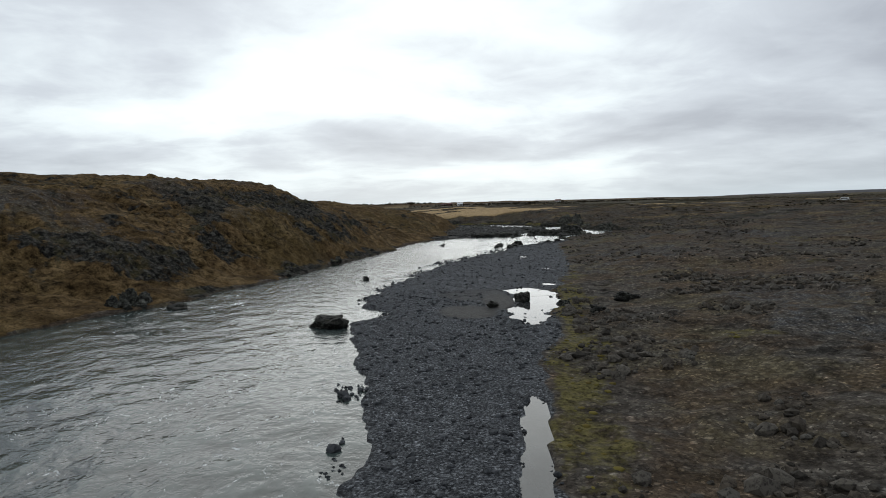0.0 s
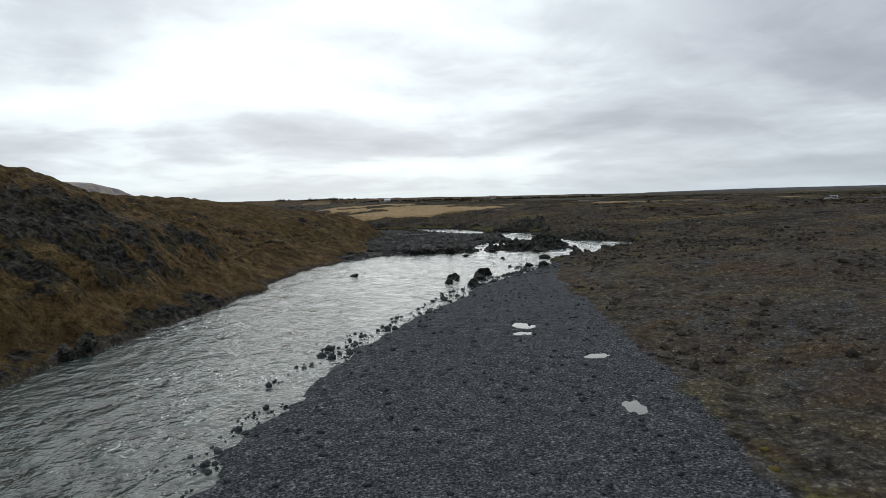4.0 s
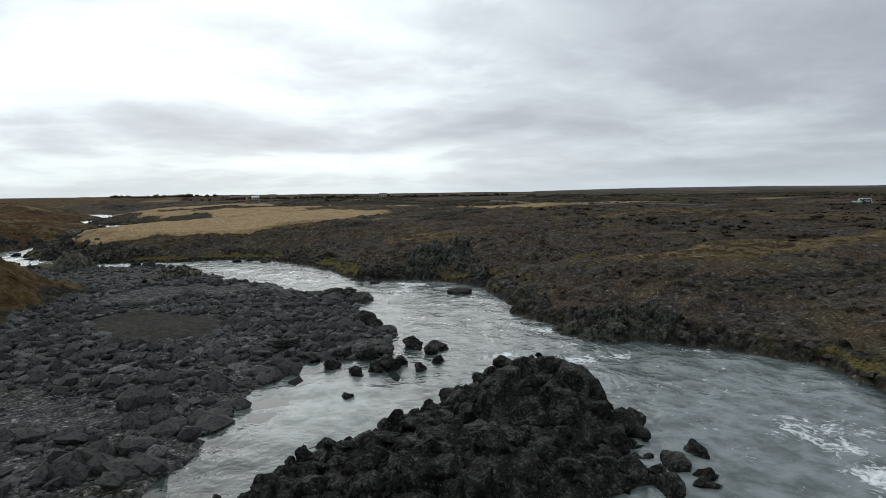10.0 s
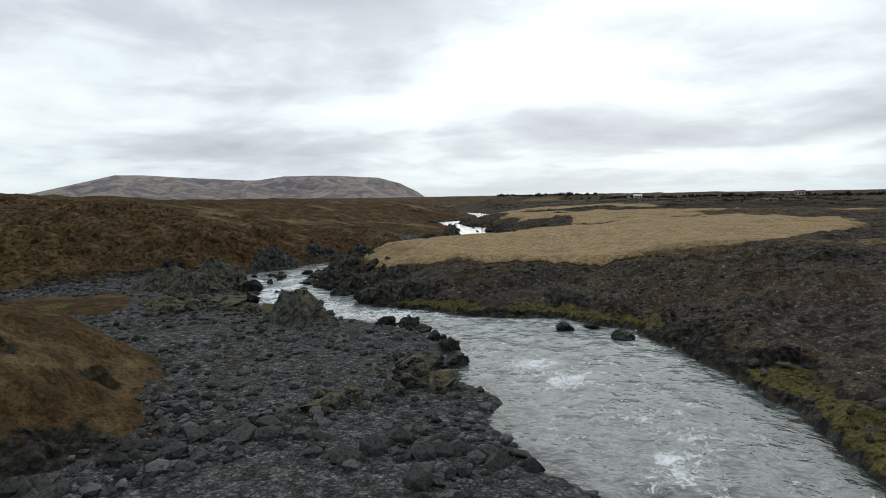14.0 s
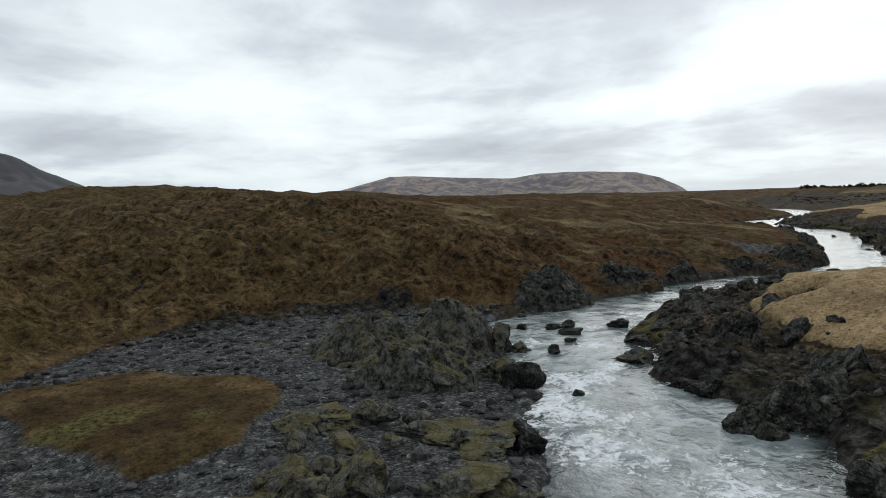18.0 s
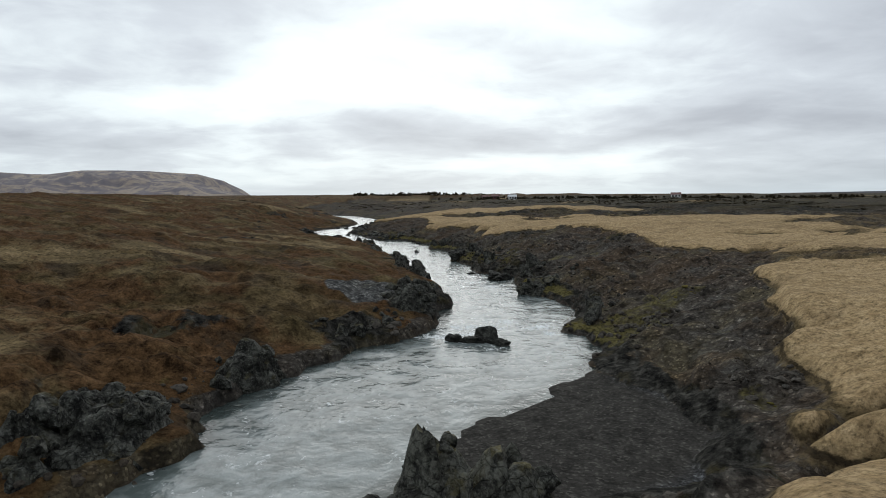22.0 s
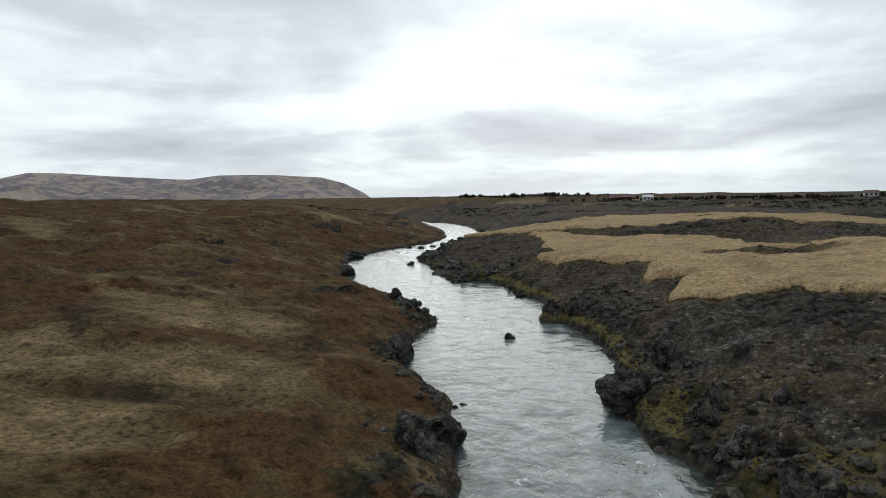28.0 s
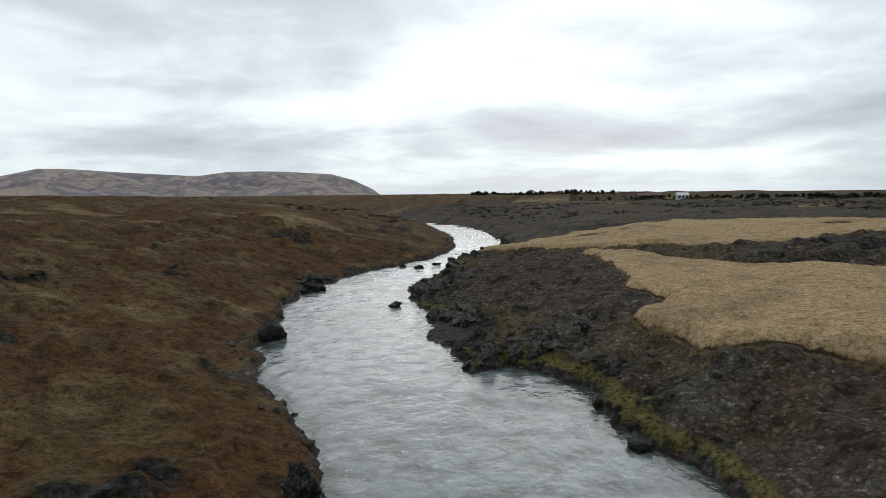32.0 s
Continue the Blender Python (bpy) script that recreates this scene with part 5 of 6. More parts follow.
for x, y, w, d, h, turn, count in [(-13.6, 364.4, 7.5, 2.4, 1.2, 5, 11), (-26.4, 385.2, 5.4, 2.4, 1.1, 20, 8), (-23, 389, 6, 4, 1.0, 60, 10), (-30, 396, 6, 4, .9, 60, 10), (-36, 408, 6, 4, 1.0, 70, 10), (-37.4, 424, 7, 4, 1.0, 85, 8), (-36.6, 440, 6, 4, 1.2, 85, 8), (-37, 458, 5, 3, 1.3, 85, 6)]:
    n += 1
    outcrop(x, y, w, d, h, turn, count, 100 + n, CRAG)

outcrop(-5.6, 257.2, 7.5, 3.6, 2.6, 15, 24, 311, CRAG, foot=1.1)
outcrop(-0.5, 253.0, 6.5, 3.0, 2.0, -12, 20, 312, CRAG, foot=1.0)

# ---- loose stones: the nearest are single stones, the rest lies as one litter ----
PEBBLES = [rock_mesh("stone", 40 + k, 1, 5 + k % 4, 0.35) for k in range(10)]


def arrays(me):
    co = np.empty(len(me.vertices) * 3, np.float32)
    me.vertices.foreach_get("co", co)
    tri = np.empty(len(me.loops), np.int32)
    me.loops.foreach_get("vertex_index", tri)
    return co.reshape(-1, 3), tri.reshape(-1, 3)


def icosahedron_arrays(seed):
    rng = np.random.RandomState(seed)
    phi = (1 + 5 ** 0.5) / 2
    v = np.array([(-1, phi, 0), (1, phi, 0), (-1, -phi, 0), (1, -phi, 0), (0, -1, phi), (0, 1, phi), (0, -1, -phi), (0, 1, -phi), (phi, 0, -1), (phi, 0, 1), (-phi, 0, -1), (-phi, 0, 1)], float) / 3.5
    f = np.array([(0, 11, 5), (0, 5, 1), (0, 1, 7), (0, 7, 10), (0, 10, 11), (1, 5, 9), (5, 11, 4), (11, 10, 2), (10, 7, 6), (7, 1, 8), (3, 9, 4), (3, 4, 2), (3, 2, 6), (3, 6, 8), (3, 8, 9), (4, 9, 5), (2, 4, 11), (6, 2, 10), (8, 6, 7), (9, 8, 1)], np.int32)
    return (v * rng.uniform(0.75, 1.2, (12, 1))).astype(np.float32), f


def litter(name, label, forms, places, sizes, flat, mat, rng, category="stones", parent=None, tips=20):
    """One joined mesh of many pieces: places (n, 3), sizes (n)."""
    verts, faces, start = [], [], 0
    pick = rng.randint(0, len(forms), len(places))
    for k, (v, f) in enumerate(forms):
        sel = np.nonzero(pick == k)[0]
        if not len(sel):
            continue
        a = rng.uniform(0, 2 * np.pi, len(sel))
        sx, sy = rng.uniform(0.75, 1.3, len(sel)), rng.uniform(0.7, 1.1, len(sel))
        sz = rng.uniform(flat * 0.7, flat * 1.25, len(sel))
        t = np.radians(rng.uniform(-tips, tips, len(sel)))
        p = v[None] * (np.stack([sx, sy, sz], -1) * sizes[sel][:, None])[:, None, :]
        px, py, pz = p[..., 0], p[..., 1] * np.cos(t)[:, None] - p[..., 2] * np.sin(t)[:, None], p[..., 1] * np.sin(t)[:, None] + p[..., 2] * np.cos(t)[:, None]
        q = np.stack([px * np.cos(a)[:, None] - py * np.sin(a)[:, None], px * np.sin(a)[:, None] + py * np.cos(a)[:, None], pz], -1) + places[sel][:, None, :]
        verts.append(q.reshape(-1, 3))
        faces.append((f[None] + (start + np.arange(len(sel))[:, None, None] * len(v))).reshape(-1, 3))
        start += len(sel) * len(v)
    me = grid_mesh(name, np.concatenate(verts), np.concatenate(faces), category in ("heather", "moss"))
    me.materials.append(mat)
    ob = new(name, me)
    if parent is not None:
        ob.parent = parent
    return tagged(ob, label, category, kind="stuff")


def spread(rng, count, box, keep):
    """Random places in a box (x0, x1, y0, y1) where keep(survey) holds."""
    x, y = rng.uniform(box[0], box[1], count), rng.uniform(box[2], box[3], count)
    got = survey(x, y)
    ok = keep(x, y, got)
    return x[ok], y[ok], got[0][ok]


def single_stones(holder, rows, meshes, rng):
    """Stones that can be told apart, each a part of the ground it lies on."""
    for x, y, z, size in rows:
        ob = new("stone", meshes[rng.randint(0, len(meshes))])
        ob.parent = holder
        place(ob, x, y, z + size * 0.10, size * rng.uniform(0.9, 1.4), size * rng.uniform(0.7, 1.1), size * rng.uniform(0.4, 0.85), rng.uniform(0, 360), rng.uniform(-15, 15), rng.uniform(-15, 15))


def stony(name, label, category, boxes, keep, count, size, near, mat, seed, flat=0.7, fine=1.6):
    rng = np.random.RandomState(seed)
    holder = tagged(new(name), label, category, kind="structure")
    found = [spread(rng, int(count * share), box, keep) for box, share in boxes]
    x, y, z = (np.concatenate(c) for c in zip(*found))
    s = size[0] * (size[1] / size[0]) ** (rng.uniform(0, 1, len(x)) ** fine)
    s = s * np.where((y > 214) & (y < 262) & (seed == 11), 0.62, 1.0) * np.where((y < 176) & (seed == 11), 1.3, 1.0)
    s = np.where((z < -0.05) & (seed == 15), 1.35 * s + 0.05, s)
    order = np.argsort(-s)
    big, rest = order[:near], order[near:]
    z = np.maximum(z, 0.0) if seed == 15 else z
    singles = [with_material(me, mat) for me in PEBBLES]
    single_stones(holder, zip(x[big], y[big], z[big], s[big]), singles, rng)
    z = np.maximum(z, 0.0) if flat < 0.66 else z
    p = np.stack([x, y, z + 0.1 * s], -1)
    coarse, small = rest[s[rest] > 0.45], rest[s[rest] <= 0.45]
    if len(coarse):
        litter("stone_litter", label, [arrays(me) for me in PEBBLES], p[coarse], s[coarse], flat, mat, rng, parent=holder, category="")
    tiny, small = small[s[small] < 0.2], small[s[small] >= 0.2]
    litter("grit", label, OCTA, p[tiny], s[tiny], flat, mat, rng, parent=holder, category="")
    litter("small_stones", label, ICO, p[small], s[small], flat, mat, rng, parent=holder, category="")


def octahedron_arrays(seed):
    rng = np.random.RandomState(seed)
    v = np.array([(1, 0, 0), (-1, 0, 0), (0, 1, 0), (0, -1, 0), (0, 0, 1), (0, 0, -1)], float) * 0.55
    f = np.array([(0, 2, 4), (2, 1, 4), (1, 3, 4), (3, 0, 4), (2, 0, 5), (1, 2, 5), (3, 1, 5), (0, 3, 5)], np.int32)
    return (v * rng.uniform(0.7, 1.15, (6, 1)) + rng.uniform(-0.12, 0.12, (6, 3))).astype(np.float32), f


ICO = [icosahedron_arrays(k) for k in range(6)]
OCTA = [octahedron_arrays(k) for k in range(6)]
stony("boulder_bar", "bar of loose dark grey lava stones beside the river", "stone bar", [((-2, 40, 150, 180), 0.5), ((2, 38, 178, 216), 0.9), ((-40, 24, 212, 262), 1.2)],
      lambda x, y, g: (area_distance(x, y, BAR_SAND) > 0.5 * grain(x, y, 2, 317)) & (g[1] > 0.15 - 0.6 * (fractal(x, y, 5, 2, 302) > 0.25)) & (area_distance(x, y, BAR) < 0.6) & (area_distance(x, y, MOSS_ISLE) > 0.2) & (fractal(x, y, 6, 3, 301) > -0.35 + 0.02 * (y < 182) - 0.1 * (y > 214)), 24000, (0.10, 1.15), 300, STONE_BAR, 11, 0.55, 3.9)
stony("lava_field", "bare lava field strewn with dark clods", "lava field", [((4, 60, 12, 150), 0.9), ((4, 34, 12, 66), 0.5), ((30, 80, 130, 250), 0.9)],
      lambda x, y, g: (g[2] > 0.8) & ~g[3] & (g[6] < 0.3) & (fractal(x, y, 7, 4, 303) > 0.06), 24000, (0.08, 0.8), 300, STONE_LAVA, 12, 0.75, 4.0)
stony("river_bank", "broken lava rocks along the river edge", "river bank", [((20, 60, 138, 235), 0.7), ((-40, 34, 232, 300), 1.1), ((-30, 6, 296, 372), 1.2), ((-60, -8, 366, 470), 0.8)],
      lambda x, y, g: (g[1] > -0.5) & (g[2] > -0.5) & (g[1] < 4.6 - 3.0 * g[3]) & (fractal(x, y, 5, 2, 305) > -0.2 + 0.28 * g[3] * (y > 288)), 17000, (0.10, 0.62), 300, STONE_LAVA, 13, 0.8, 3.2)
stony("scree_slope", "dark rubble slope below the straw plateau", "rubble slope", [((-12, 30, 240, 300), 0.8), ((-15, 4, 252, 284), 0.7), ((-12, 30, 296, 400), 1.2)],
      lambda x, y, g: (g[2] > 1.0) & ~g[3] & (g[6] < 0.25) & (g[1] < 30) & (fractal(x, y, 7, 4, 307) > 0.08), 20000, (0.07, 0.5), 200, STONE_LAVA, 14, 0.75, 4.0)
stony("gravel_spit", "dark grey gravel spit with scattered larger stones", "gravel spit", [((-9, 22, 12, 140), 1.0), ((-9, 12, 12, 60), 0.5), ((14, 30, 123, 139), 0.22)],
      lambda x, y, g: (g[9] * (g[1] > 0.3) < 0.5 + 0.4 * grain(x, y, 0.7, 98)) & (((area_distance(x, y, SPIT) < 0.3) & (g[1] > -1.2 - 1.0 * (y > 75)) | (area_distance(x, y, SHOAL) < 0) & (fractal(x, y, 3.5, 2, 310) > 0.05)) & ((g[1] > 0.2) | (area_distance(x, y, SHOAL) < 0) | (fractal(x, y, 3, 2, 309) > 0.05 - 0.35 * (abs(y - 104) < 20)))), 15000, (0.07, 0.36), 300, STONE_GRAVEL, 15, 0.6, 4.5)

# ---- tufts and moss cushions ----
def tuft_form(seed, blades=9):
    rng = np.random.RandomState(seed)
    v, f = [], []
    for k in range(blades):
        a, r = rng.uniform(0, 2 * np.pi), rng.uniform(0, 0.22)
        lean = rng.uniform(0.35, 0.9)
        h, w = rng.uniform(0.25, 0.6), rng.uniform(0.12, 0.22)
        bx, by = r * np.cos(a), r * np.sin(a)
        tx, ty = -np.sin(a) * w, np.cos(a) * w
        n = len(v)
        v += [(bx - tx, by - ty, -0.1), (bx + tx, by + ty, -0.1), (bx + np.cos(a) * lean, by + np.sin(a) * lean, h)]
        f.append((n, n + 1, n + 2))
    return np.array(v, np.float32), np.array(f, np.int32)


def dome_form(seed):
    v, f = ICO[seed % 6]
    return v * np.array([1.2, 1.2, 0.8], np.float32), f


TUFTS = [tuft_form(k) for k in range(6)]


def tufts(name, label, boxes, keep, count, size, mat, seed, forms, flat=0.7, category="grass"):
    rng = np.random.RandomState(seed)
    found = [spread(rng, int(count * share), box, keep) for box, share in boxes]
    x, y, z = (np.concatenate(c) for c in zip(*found))
    s = rng.uniform(size[0], size[1], len(x))
    litter(name, label, forms, np.stack([x, y, z], -1), s, flat, mat, rng, category, tips=8)


tufts("moss_cushions", "olive moss cushions on lava ground", [((2, 60, 12, 230), 1.0), ((-40, 30, 225, 400), 0.8)], lambda x, y, g: (g[8] > 0.35) & (g[2] > 0.2), 9000, (0.12, 0.38), TUFT_MOSS, 23, [dome_form(k) for k in range(6)], 0.42, "moss")

# ---- distance: mountains, the village edge, a parked car ----
def hill_material(name, low_tone, high_tone, streak):
    m, t, s = material(name)
    p = world_place(t)
    flat = t.nodes.new("ShaderNodeMapping")
    flat.inputs["Scale"].default_value = (1.0, 1.0, 0.35)
    link(t, p, flat.inputs[0])
    n1 = noise_tex(t, flat.outputs[0], 0.0075, 8, 0.62, 1.8)
    n2 = noise_tex(t, flat.outputs[0], 0.03, 5, 0.6)
    c = mix_colour(t, steps(t, n1, (0.44, 0.0), (0.55, 1.0)), low_tone, high_tone)
    c = mix_colour(t, maths(t, "MULTIPLY", steps(t, n2, (0.5, 0.0), (0.66, 1.0)), 0.6), c, streak)
    link(t, c, s.inputs["Base Color"])
    s.inputs["Roughness"].default_value = 0.95
    return m


def mountain(name, label, profile, distance, thick, mat, seed, centre=(-15.0, 270.0)):
    """A ridge seen at these bearings (degrees left of +y) and elevations, with gullied flanks."""
    bearings = np.array([p[0] for p in profile])
    tops = distance * np.tan(np.radians([p[1] for p in profile])) + 9.4
    a = np.linspace(bearings.min(), bearings.max(), 320)
    order = np.argsort(bearings)
    crest = np.interp(a, bearings[order], tops[order])
    rows_ = np.linspace(-1, 1, 61)
    co = []
    for v in rows_:
        r = distance + v * thick
        x = centre[0] - np.sin(np.radians(a)) * r
        y = centre[1] + np.cos(np.radians(a)) * r
        gully = fractal(x, y, 200, 5, seed, 0.6) * (1 - abs(v)) * abs(v) * 5.0
        body = np.clip(1 - abs(v) ** 1.35, 0, 1) if v > 0 else np.clip(1 - abs(v) ** 1.2, 0, 1)
        h = (crest + 30) * body * (1 + 0.30 * gully) - 30
        co.append(np.stack([x, y, np.minimum(h, crest + 2)], -1))
    co = np.array(co).reshape(-1, 3)
    k = np.arange(61 * 320).reshape(61, 320)
    quads = np.stack([k[:-1, :-1], k[1:, :-1], k[1:, 1:], k[:-1, 1:]], -1).reshape(-1, 4)
    me = grid_mesh(name, co, quads)
    me.materials.append(mat)
    return tagged(new(name, me), label, "mountain", kind="structure")


# table mountain tones have distance haze painted in: paler and more mauve
TABLE_HILL = hill_material("table_mountain_slopes", (0.310, 0.255, 0.205), (0.140, 0.124, 0.138), (0.185, 0.160, 0.160))
DARK_HILL = hill_material("dark_mountain_slopes", (0.050, 0.050, 0.055), (0.062, 0.060, 0.064), (0.075, 0.072, 0.075))
mountain("table_mountain", "flat-topped brown mountain with grey scree gullies", [(60, -0.3), (55, 0.3), (51.8, 1.01), (49, 1.7), (46.6, 2.3), (44.4, 2.3), (41, 2.08), (36, 1.82), (35, 1.82), (32.7, 2.16), (30, 2.2), (27.9, 2.17), (24, 1.95), (22, 1.4), (20.2, 0.5), (19.5, 0.0), (18.5, -0.4)], 3600, 700, TABLE_HILL, 401)
mountain("dark_mountain", "steep dark grey mountain slope", [(110, 2.0), (96, 6.8), (88, 7.2), (83, 6.2), (79.2, 4.99), (77.1, 4.26), (75, 3.17), (71.7, 1.68), (69.5, 0.8), (67, -0.2)], 2600, 800, DARK_HILL, 402)
mountain("far_ridge", "faint low ridge on the horizon", [(-22, -0.25), (-27, 0.06), (-36, 0.2), (-46, 0.2), (-53, 0.12), (-62, 0.2), (-75, -0.1)], 4300, 180, DARK_HILL, 403)

LEAVES = tuft_material("bare_birch_twigs", (0.030, 0.027, 0.017), (0.045, 0.038, 0.022), (0.060, 0.044, 0.026))
BARK = plain_material("bark", (0.045, 0.036, 0.028), 0.9)


def tree(x, y, z, tall, seed):
    rng = np.random.RandomState(seed)
    top = tagged(new("tree"), "small dark birch at the edge of the village", "tree", group="far trees")
    top.matrix_world = Matrix.Translation((x, y, z))
    bm = bmesh.new()
    bmesh.ops.create_cone(bm, segments=6, radius1=0.10 * tall / 3, radius2=0.03, depth=tall * 0.7)
    bmesh.ops.translate(bm, verts=bm.verts, vec=(0, 0, tall * 0.33))
    for k in range(4):
        made = bmesh.ops.create_cone(bm, segments=5, radius1=0.05, radius2=0.015, depth=tall * 0.4)["verts"]
        bmesh.ops.transform(bm, verts=made, matrix=pose(0, 0, tall * (0.3 + 0.08 * k), 0, 45, 90 * k + 20) @ Matrix.Translation((0, 0, tall * 0.2)))
    part("trunk", bm, BARK, top)
    n = 18
    a, r, h = rng.uniform(0, 2 * np.pi, n), np.sqrt(rng.uniform(0, 1, n)) * tall * 0.75, rng.uniform(0.25, 1.0, n)
    r *= np.sqrt(np.clip(1.1 - h, 0.05, 1)) * (0.8 + 0.4 * np.sin(3 * a + seed))
    spots = np.stack([r * np.cos(a), r * np.sin(a), h * tall], -1)
    made = litter("crown", "", TUFTS, spots, rng.uniform(0.7, 1.4, n), 0.9, LEAVES, rng, "", parent=top, tips=90)
    for key in ("kind", "label", "category"):
        if key in made:
            del made[key]


def part(name, bm, mat, parent, label=""):
    me = bpy.data.meshes.new(name)
    bm.to_mesh(me)
    bm.free()
    me.materials.append(mat)
    ob = new(name, me)
    ob.parent = parent
    return tagged(ob, label)


def block(bm, x0, x1, y0, y1, z0, z1, bevel=0.0):
    made = bmesh.ops.create_cube(bm, size=1.0)["verts"]
    bmesh.ops.transform(bm, verts=made, matrix=Matrix.Translation(((x0 + x1) / 2, (y0 + y1) / 2, (z0 + z1) / 2)) @ Matrix.Diagonal((x1 - x0, y1 - y0, z1 - z0, 1)))
    if bevel:
        bmesh.ops.bevel(bm, geom=list({e for v in made for e in v.link_edges}), offset=bevel, segments=2, affect="EDGES")
    return made


rng = np.random.RandomState(77)
row_x = np.concatenate([rng.uniform(-95, 40, 150), rng.uniform(40, 240, 210)])
row_y = 700 + rng.uniform(-12, 30, len(row_x)) - 0.25 * np.maximum(row_x - 40, 0)
row_z = heights(row_x, row_y)
for k, (x, y, z) in enumerate(zip(row_x, row_y, row_z)):
    tree(float(x), float(y), float(z) - 0.1, rng.uniform(1.1, 2.5) * (0.65 + 0.35 * math.sin(x * 0.13) ** 2), k)
tufts("heath_scrub", "dark heath scrub on the far plain", [((-120, 260, 480, 760), 1.0), ((80, 300, 200, 520), 0.6)], lambda x, y, g: (g[2] > 8) & (fractal(x, y, 45, 3, 311) > 0.0), 15000, (0.7, 2.0), LEAVES, 31, TUFTS, 0.4, "scrub")

WHITE = plain_material("white_painted_wall", (0.5, 0.5, 0.49), 0.7, vary=0.08)
RED = plain_material("red_painted_roof", (0.10, 0.034, 0.030), 0.6)
PALE_ROOF = plain_material("pale_sheet_roof", (0.50, 0.52, 0.54), 0.45, vary=0.06)
GLASS_DARK = plain_material("dark_window_glass", (0.02, 0.022, 0.025), 0.1)


def house(x, y, wide, deep, eaves, ridge, turn, wall_mat, roof_mat, label):
    top = tagged(new("house"), label, "house", group="village houses")
    z = float(heights([x], [y])[0])
    bm = bmesh.new()
    block(bm, -wide / 2, wide / 2, -deep / 2, deep / 2, -0.5, eaves)
    part("wall", bm, wall_mat, top)
    bm = bmesh.new()
    w, d = wide / 2 + 0.3, deep / 2 + 0.3
    ends = [[bm.verts.new((sx * w, -d, eaves - 0.05)), bm.verts.new((sx * w, 0, ridge)), bm.verts.new((sx * w, d, eaves - 0.05)), bm.verts.new((sx * w, 0, eaves - 0.1))] for sx in (-1, 1)]
    for k in range(4):
        bm.faces.new((ends[0][k], ends[0][(k + 1) % 4], ends[1][(k + 1) % 4], ends[1][k]))
    bm.faces.new(ends[0][::-1])
    bm.faces.new(ends[1])
    bmesh.ops.recalc_face_normals(bm, faces=bm.faces)
    part("roof", bm, roof_mat, top)
    for k in range(3):
        bm = bmesh.new()
        cx = -wide / 2 + wide * (k + 0.5) / 3
        block(bm, cx - 0.5, cx + 0.5, -deep / 2 - 0.03, -deep / 2 + 0.05, 0.9, 2.0)
        part("window", bm, GLASS_DARK, top)
    top.matrix_world = Matrix.Translation((x, y, z)) @ pose(0, 0, 0, 0, 0, turn)
    return top


house(21, 690, 5.5, 4.5, 2.3, 3.7, 8, WHITE, PALE_ROOF, "white house with a pale sheet roof")
house(10, 706, 5.5, 4.5, 2.2, 3.6, -12, RED, RED, "red house with a red roof")
house(3, 714, 5, 4, 2.0, 3.3, 10, RED, RED, "small red house among birches")
house(128, 672, 6, 5, 2.3, 3.7, -15, WHITE, RED, "white house with a red roof behind birches")

SILVER = plain_material("silver_car_paint", (0.58, 0.59, 0.60), 0.3, 0.3, 0.04)
TYRE = plain_material("tyre_rubber", (0.015, 0.015, 0.015), 0.85)
CHROME = plain_material("wheel_alloy", (0.45, 0.46, 0.47), 0.35, 0.8)


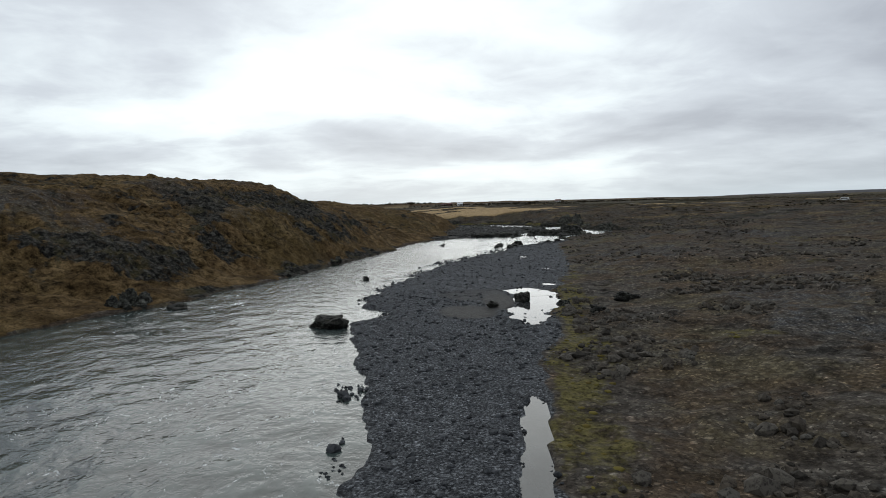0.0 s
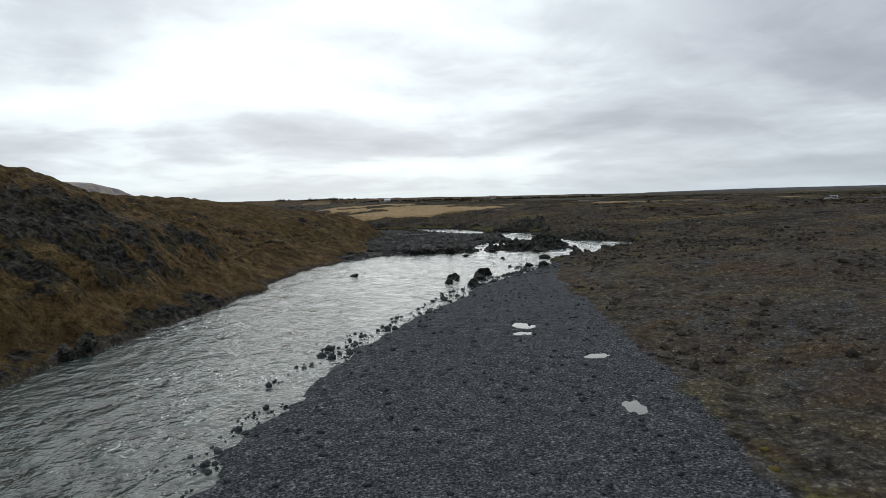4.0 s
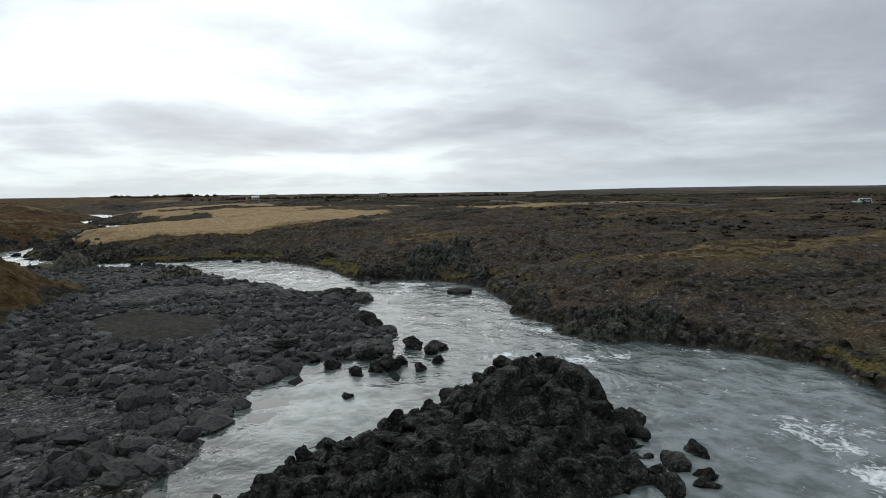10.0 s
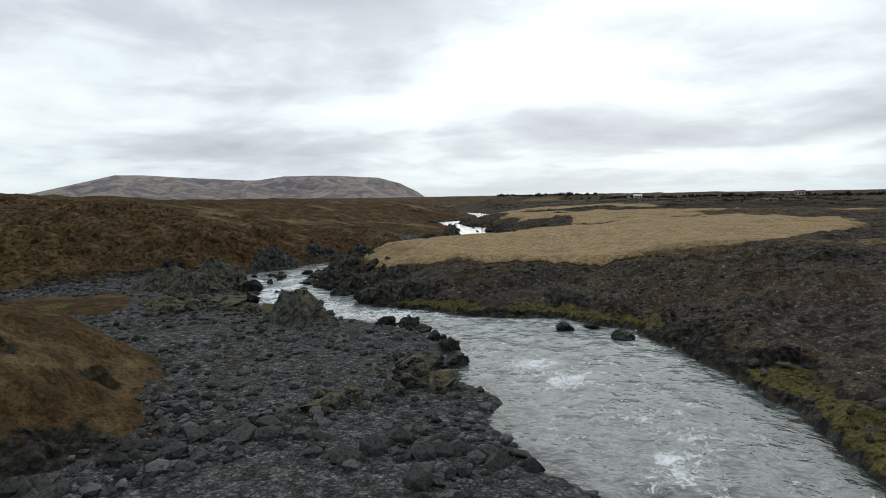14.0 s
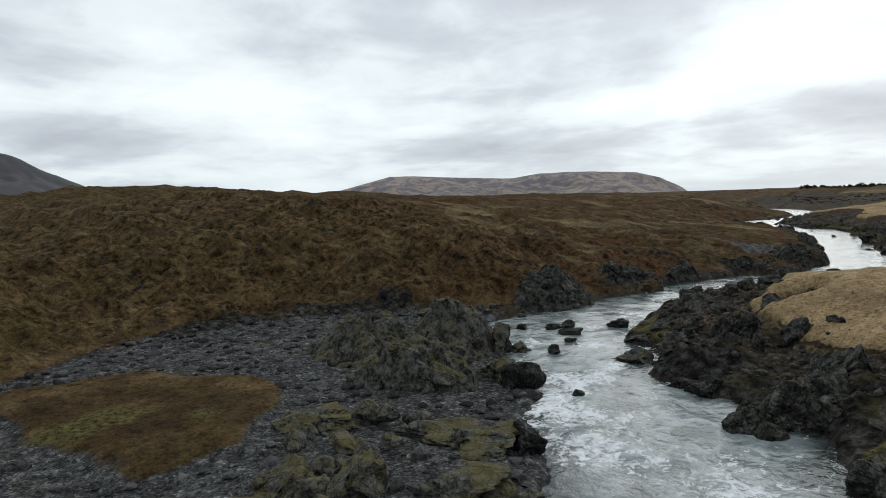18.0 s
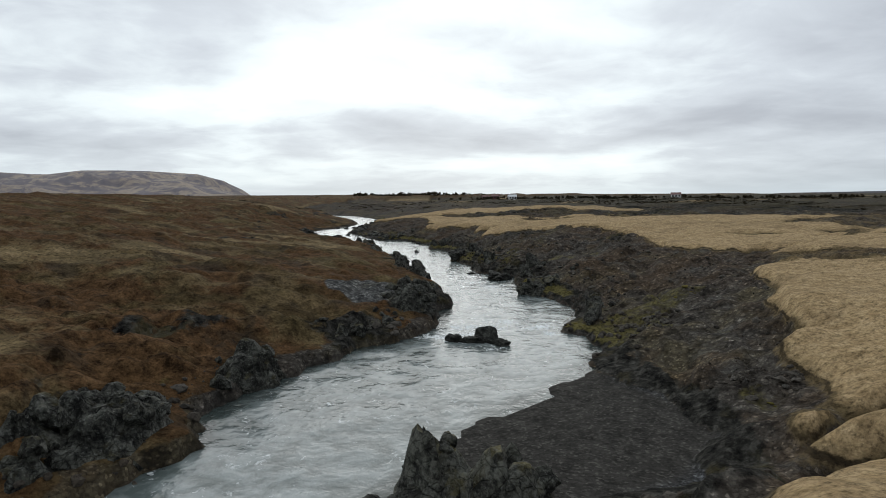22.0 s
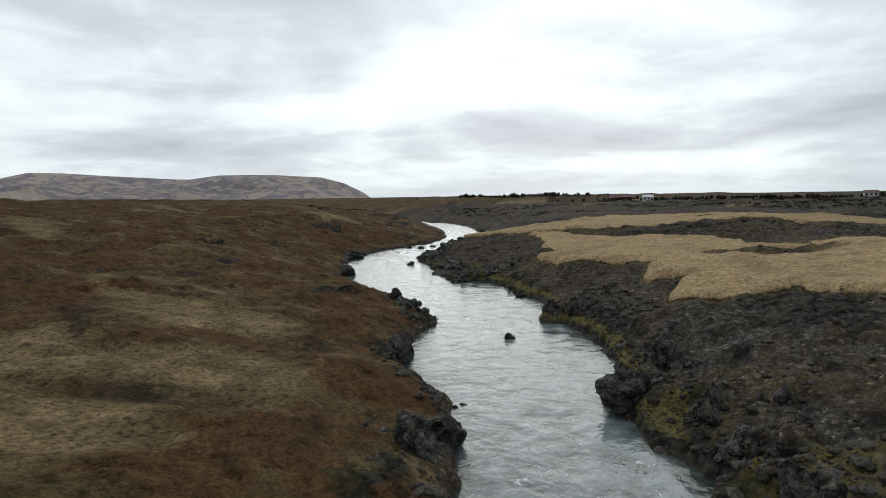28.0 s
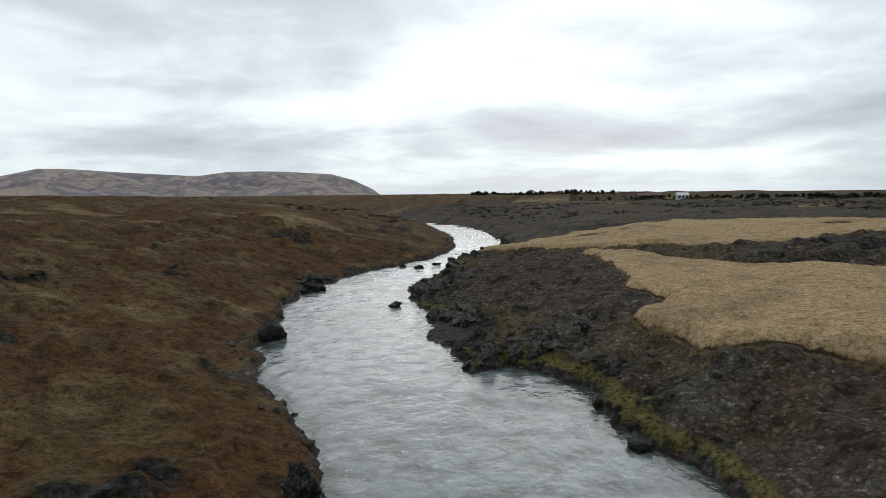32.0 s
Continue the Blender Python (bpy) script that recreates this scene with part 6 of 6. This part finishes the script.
def car(x, y, turn):
    top = tagged(new("car"), "silver off-road car parked on a gravel track", "car")
    z = float(heights([x], [y])[0]) + 0.1
    bm = bmesh.new()
    block(bm, -2.25, 2.25, -0.9, 0.9, 0.42, 1.05, 0.12)
    part("body", bm, SILVER, top)
    bm = bmesh.new()
    made = block(bm, -1.95, 1.0, -0.82, 0.82, 1.02, 1.78, 0.0)
    for v in made:
        if v.co.z > 1.5:
            v.co.x = v.co.x * 0.86 - 0.1
            v.co.y *= 0.86
    bmesh.ops.bevel(bm, geom=bm.edges[:], offset=0.08, segments=2, affect="EDGES")
    cabin = part("cabin", bm, SILVER, top)
    for side in (-1, 1):
        for x0, x1 in ((-1.75, -0.95), (-0.85, -0.05), (0.05, 0.62)):
            bm = bmesh.new()
            made = block(bm, x0, x1, side * 0.795 - 0.02, side * 0.795 + 0.02, 1.14, 1.62)
            for v in made:
                if v.co.z > 1.5:
                    v.co.y -= side * 0.075
            part("window", bm, GLASS_DARK, cabin)
        for x0 in (-1.4, 1.4):
            bm = bmesh.new()
            bmesh.ops.create_cone(bm, segments=24, radius1=0.39, radius2=0.39, depth=0.25, cap_ends=True)
            bmesh.ops.bevel(bm, geom=bm.edges[:], offset=0.03, segments=1, affect="EDGES")
            bm.transform(pose(x0, side * 0.82, 0.39, 90))
            wheel = part("tyre", bm, TYRE, top)
            bm = bmesh.new()
            bmesh.ops.create_cone(bm, segments=16, radius1=0.22, radius2=0.20, depth=0.28, cap_ends=True)
            bm.transform(pose(x0, side * 0.82, 0.39, 90))
            part("rim", bm, CHROME, wheel)
    for side in (-0.62, 0.62):
        for x0, mat in ((2.24, CHROME), (-2.24, RED)):
            bm = bmesh.new()
            block(bm, x0 - 0.04, x0 + 0.04, side - 0.16, side + 0.16, 0.76, 0.94, 0.02)
            part("headlight" if x0 > 0 else "tail_light", bm, mat, top)
    top.matrix_world = Matrix.Translation((x, y, z)) @ pose(0, 0, 0, 0, 0, turn)


car(171.3, 261, 131)
TRACK = plain_material("gravel_track", (0.085, 0.080, 0.072), 0.95, vary=0.3, scale=0.8)
line = [(250, 210), (215, 232), (192, 248), (176, 258), (160, 272), (140, 300), (128, 340), (124, 400)]
bm = bmesh.new()
strip = []
for k in range(120):
    u = k / 119 * (len(line) - 1.001)
    i, f = int(u), u - int(u)
    px, py = line[i][0] * (1 - f) + line[i + 1][0] * f, line[i][1] * (1 - f) + line[i + 1][1] * f
    dx_, dy_ = line[i + 1][0] - line[i][0], line[i + 1][1] - line[i][1]
    n_ = math.hypot(dx_, dy_)
    strip.append(([px + dy_ / n_ * o for o in (-2.4, -0.8, 0.8, 2.4)], [py - dx_ / n_ * o for o in (-2.4, -0.8, 0.8, 2.4)]))
zs = heights([v for s_ in strip for v in s_[0]], [v for s_ in strip for v in s_[1]]).reshape(-1, 4)
zs = np.convolve(np.pad(zs.max(1), 4, mode="edge"), np.ones(9) / 9, "valid")
grid_ = [[bm.verts.new((px, py, zs[k] + 0.12 - (0.5 if j in (0, 3) else 0.0))) for j, (px, py) in enumerate(zip(*s_))] for k, s_ in enumerate(strip)]
for a_, b_ in zip(grid_, grid_[1:]):
    for j in range(3):
        bm.faces.new((a_[j], b_[j], b_[j + 1], a_[j + 1]))
bmesh.ops.recalc_face_normals(bm, faces=bm.faces)
me = bpy.data.meshes.new("track")
bm.to_mesh(me)
bm.free()
me.materials.append(TRACK)
tagged(new("track", me), "grey gravel track across the lava plain", "track", kind="structure")
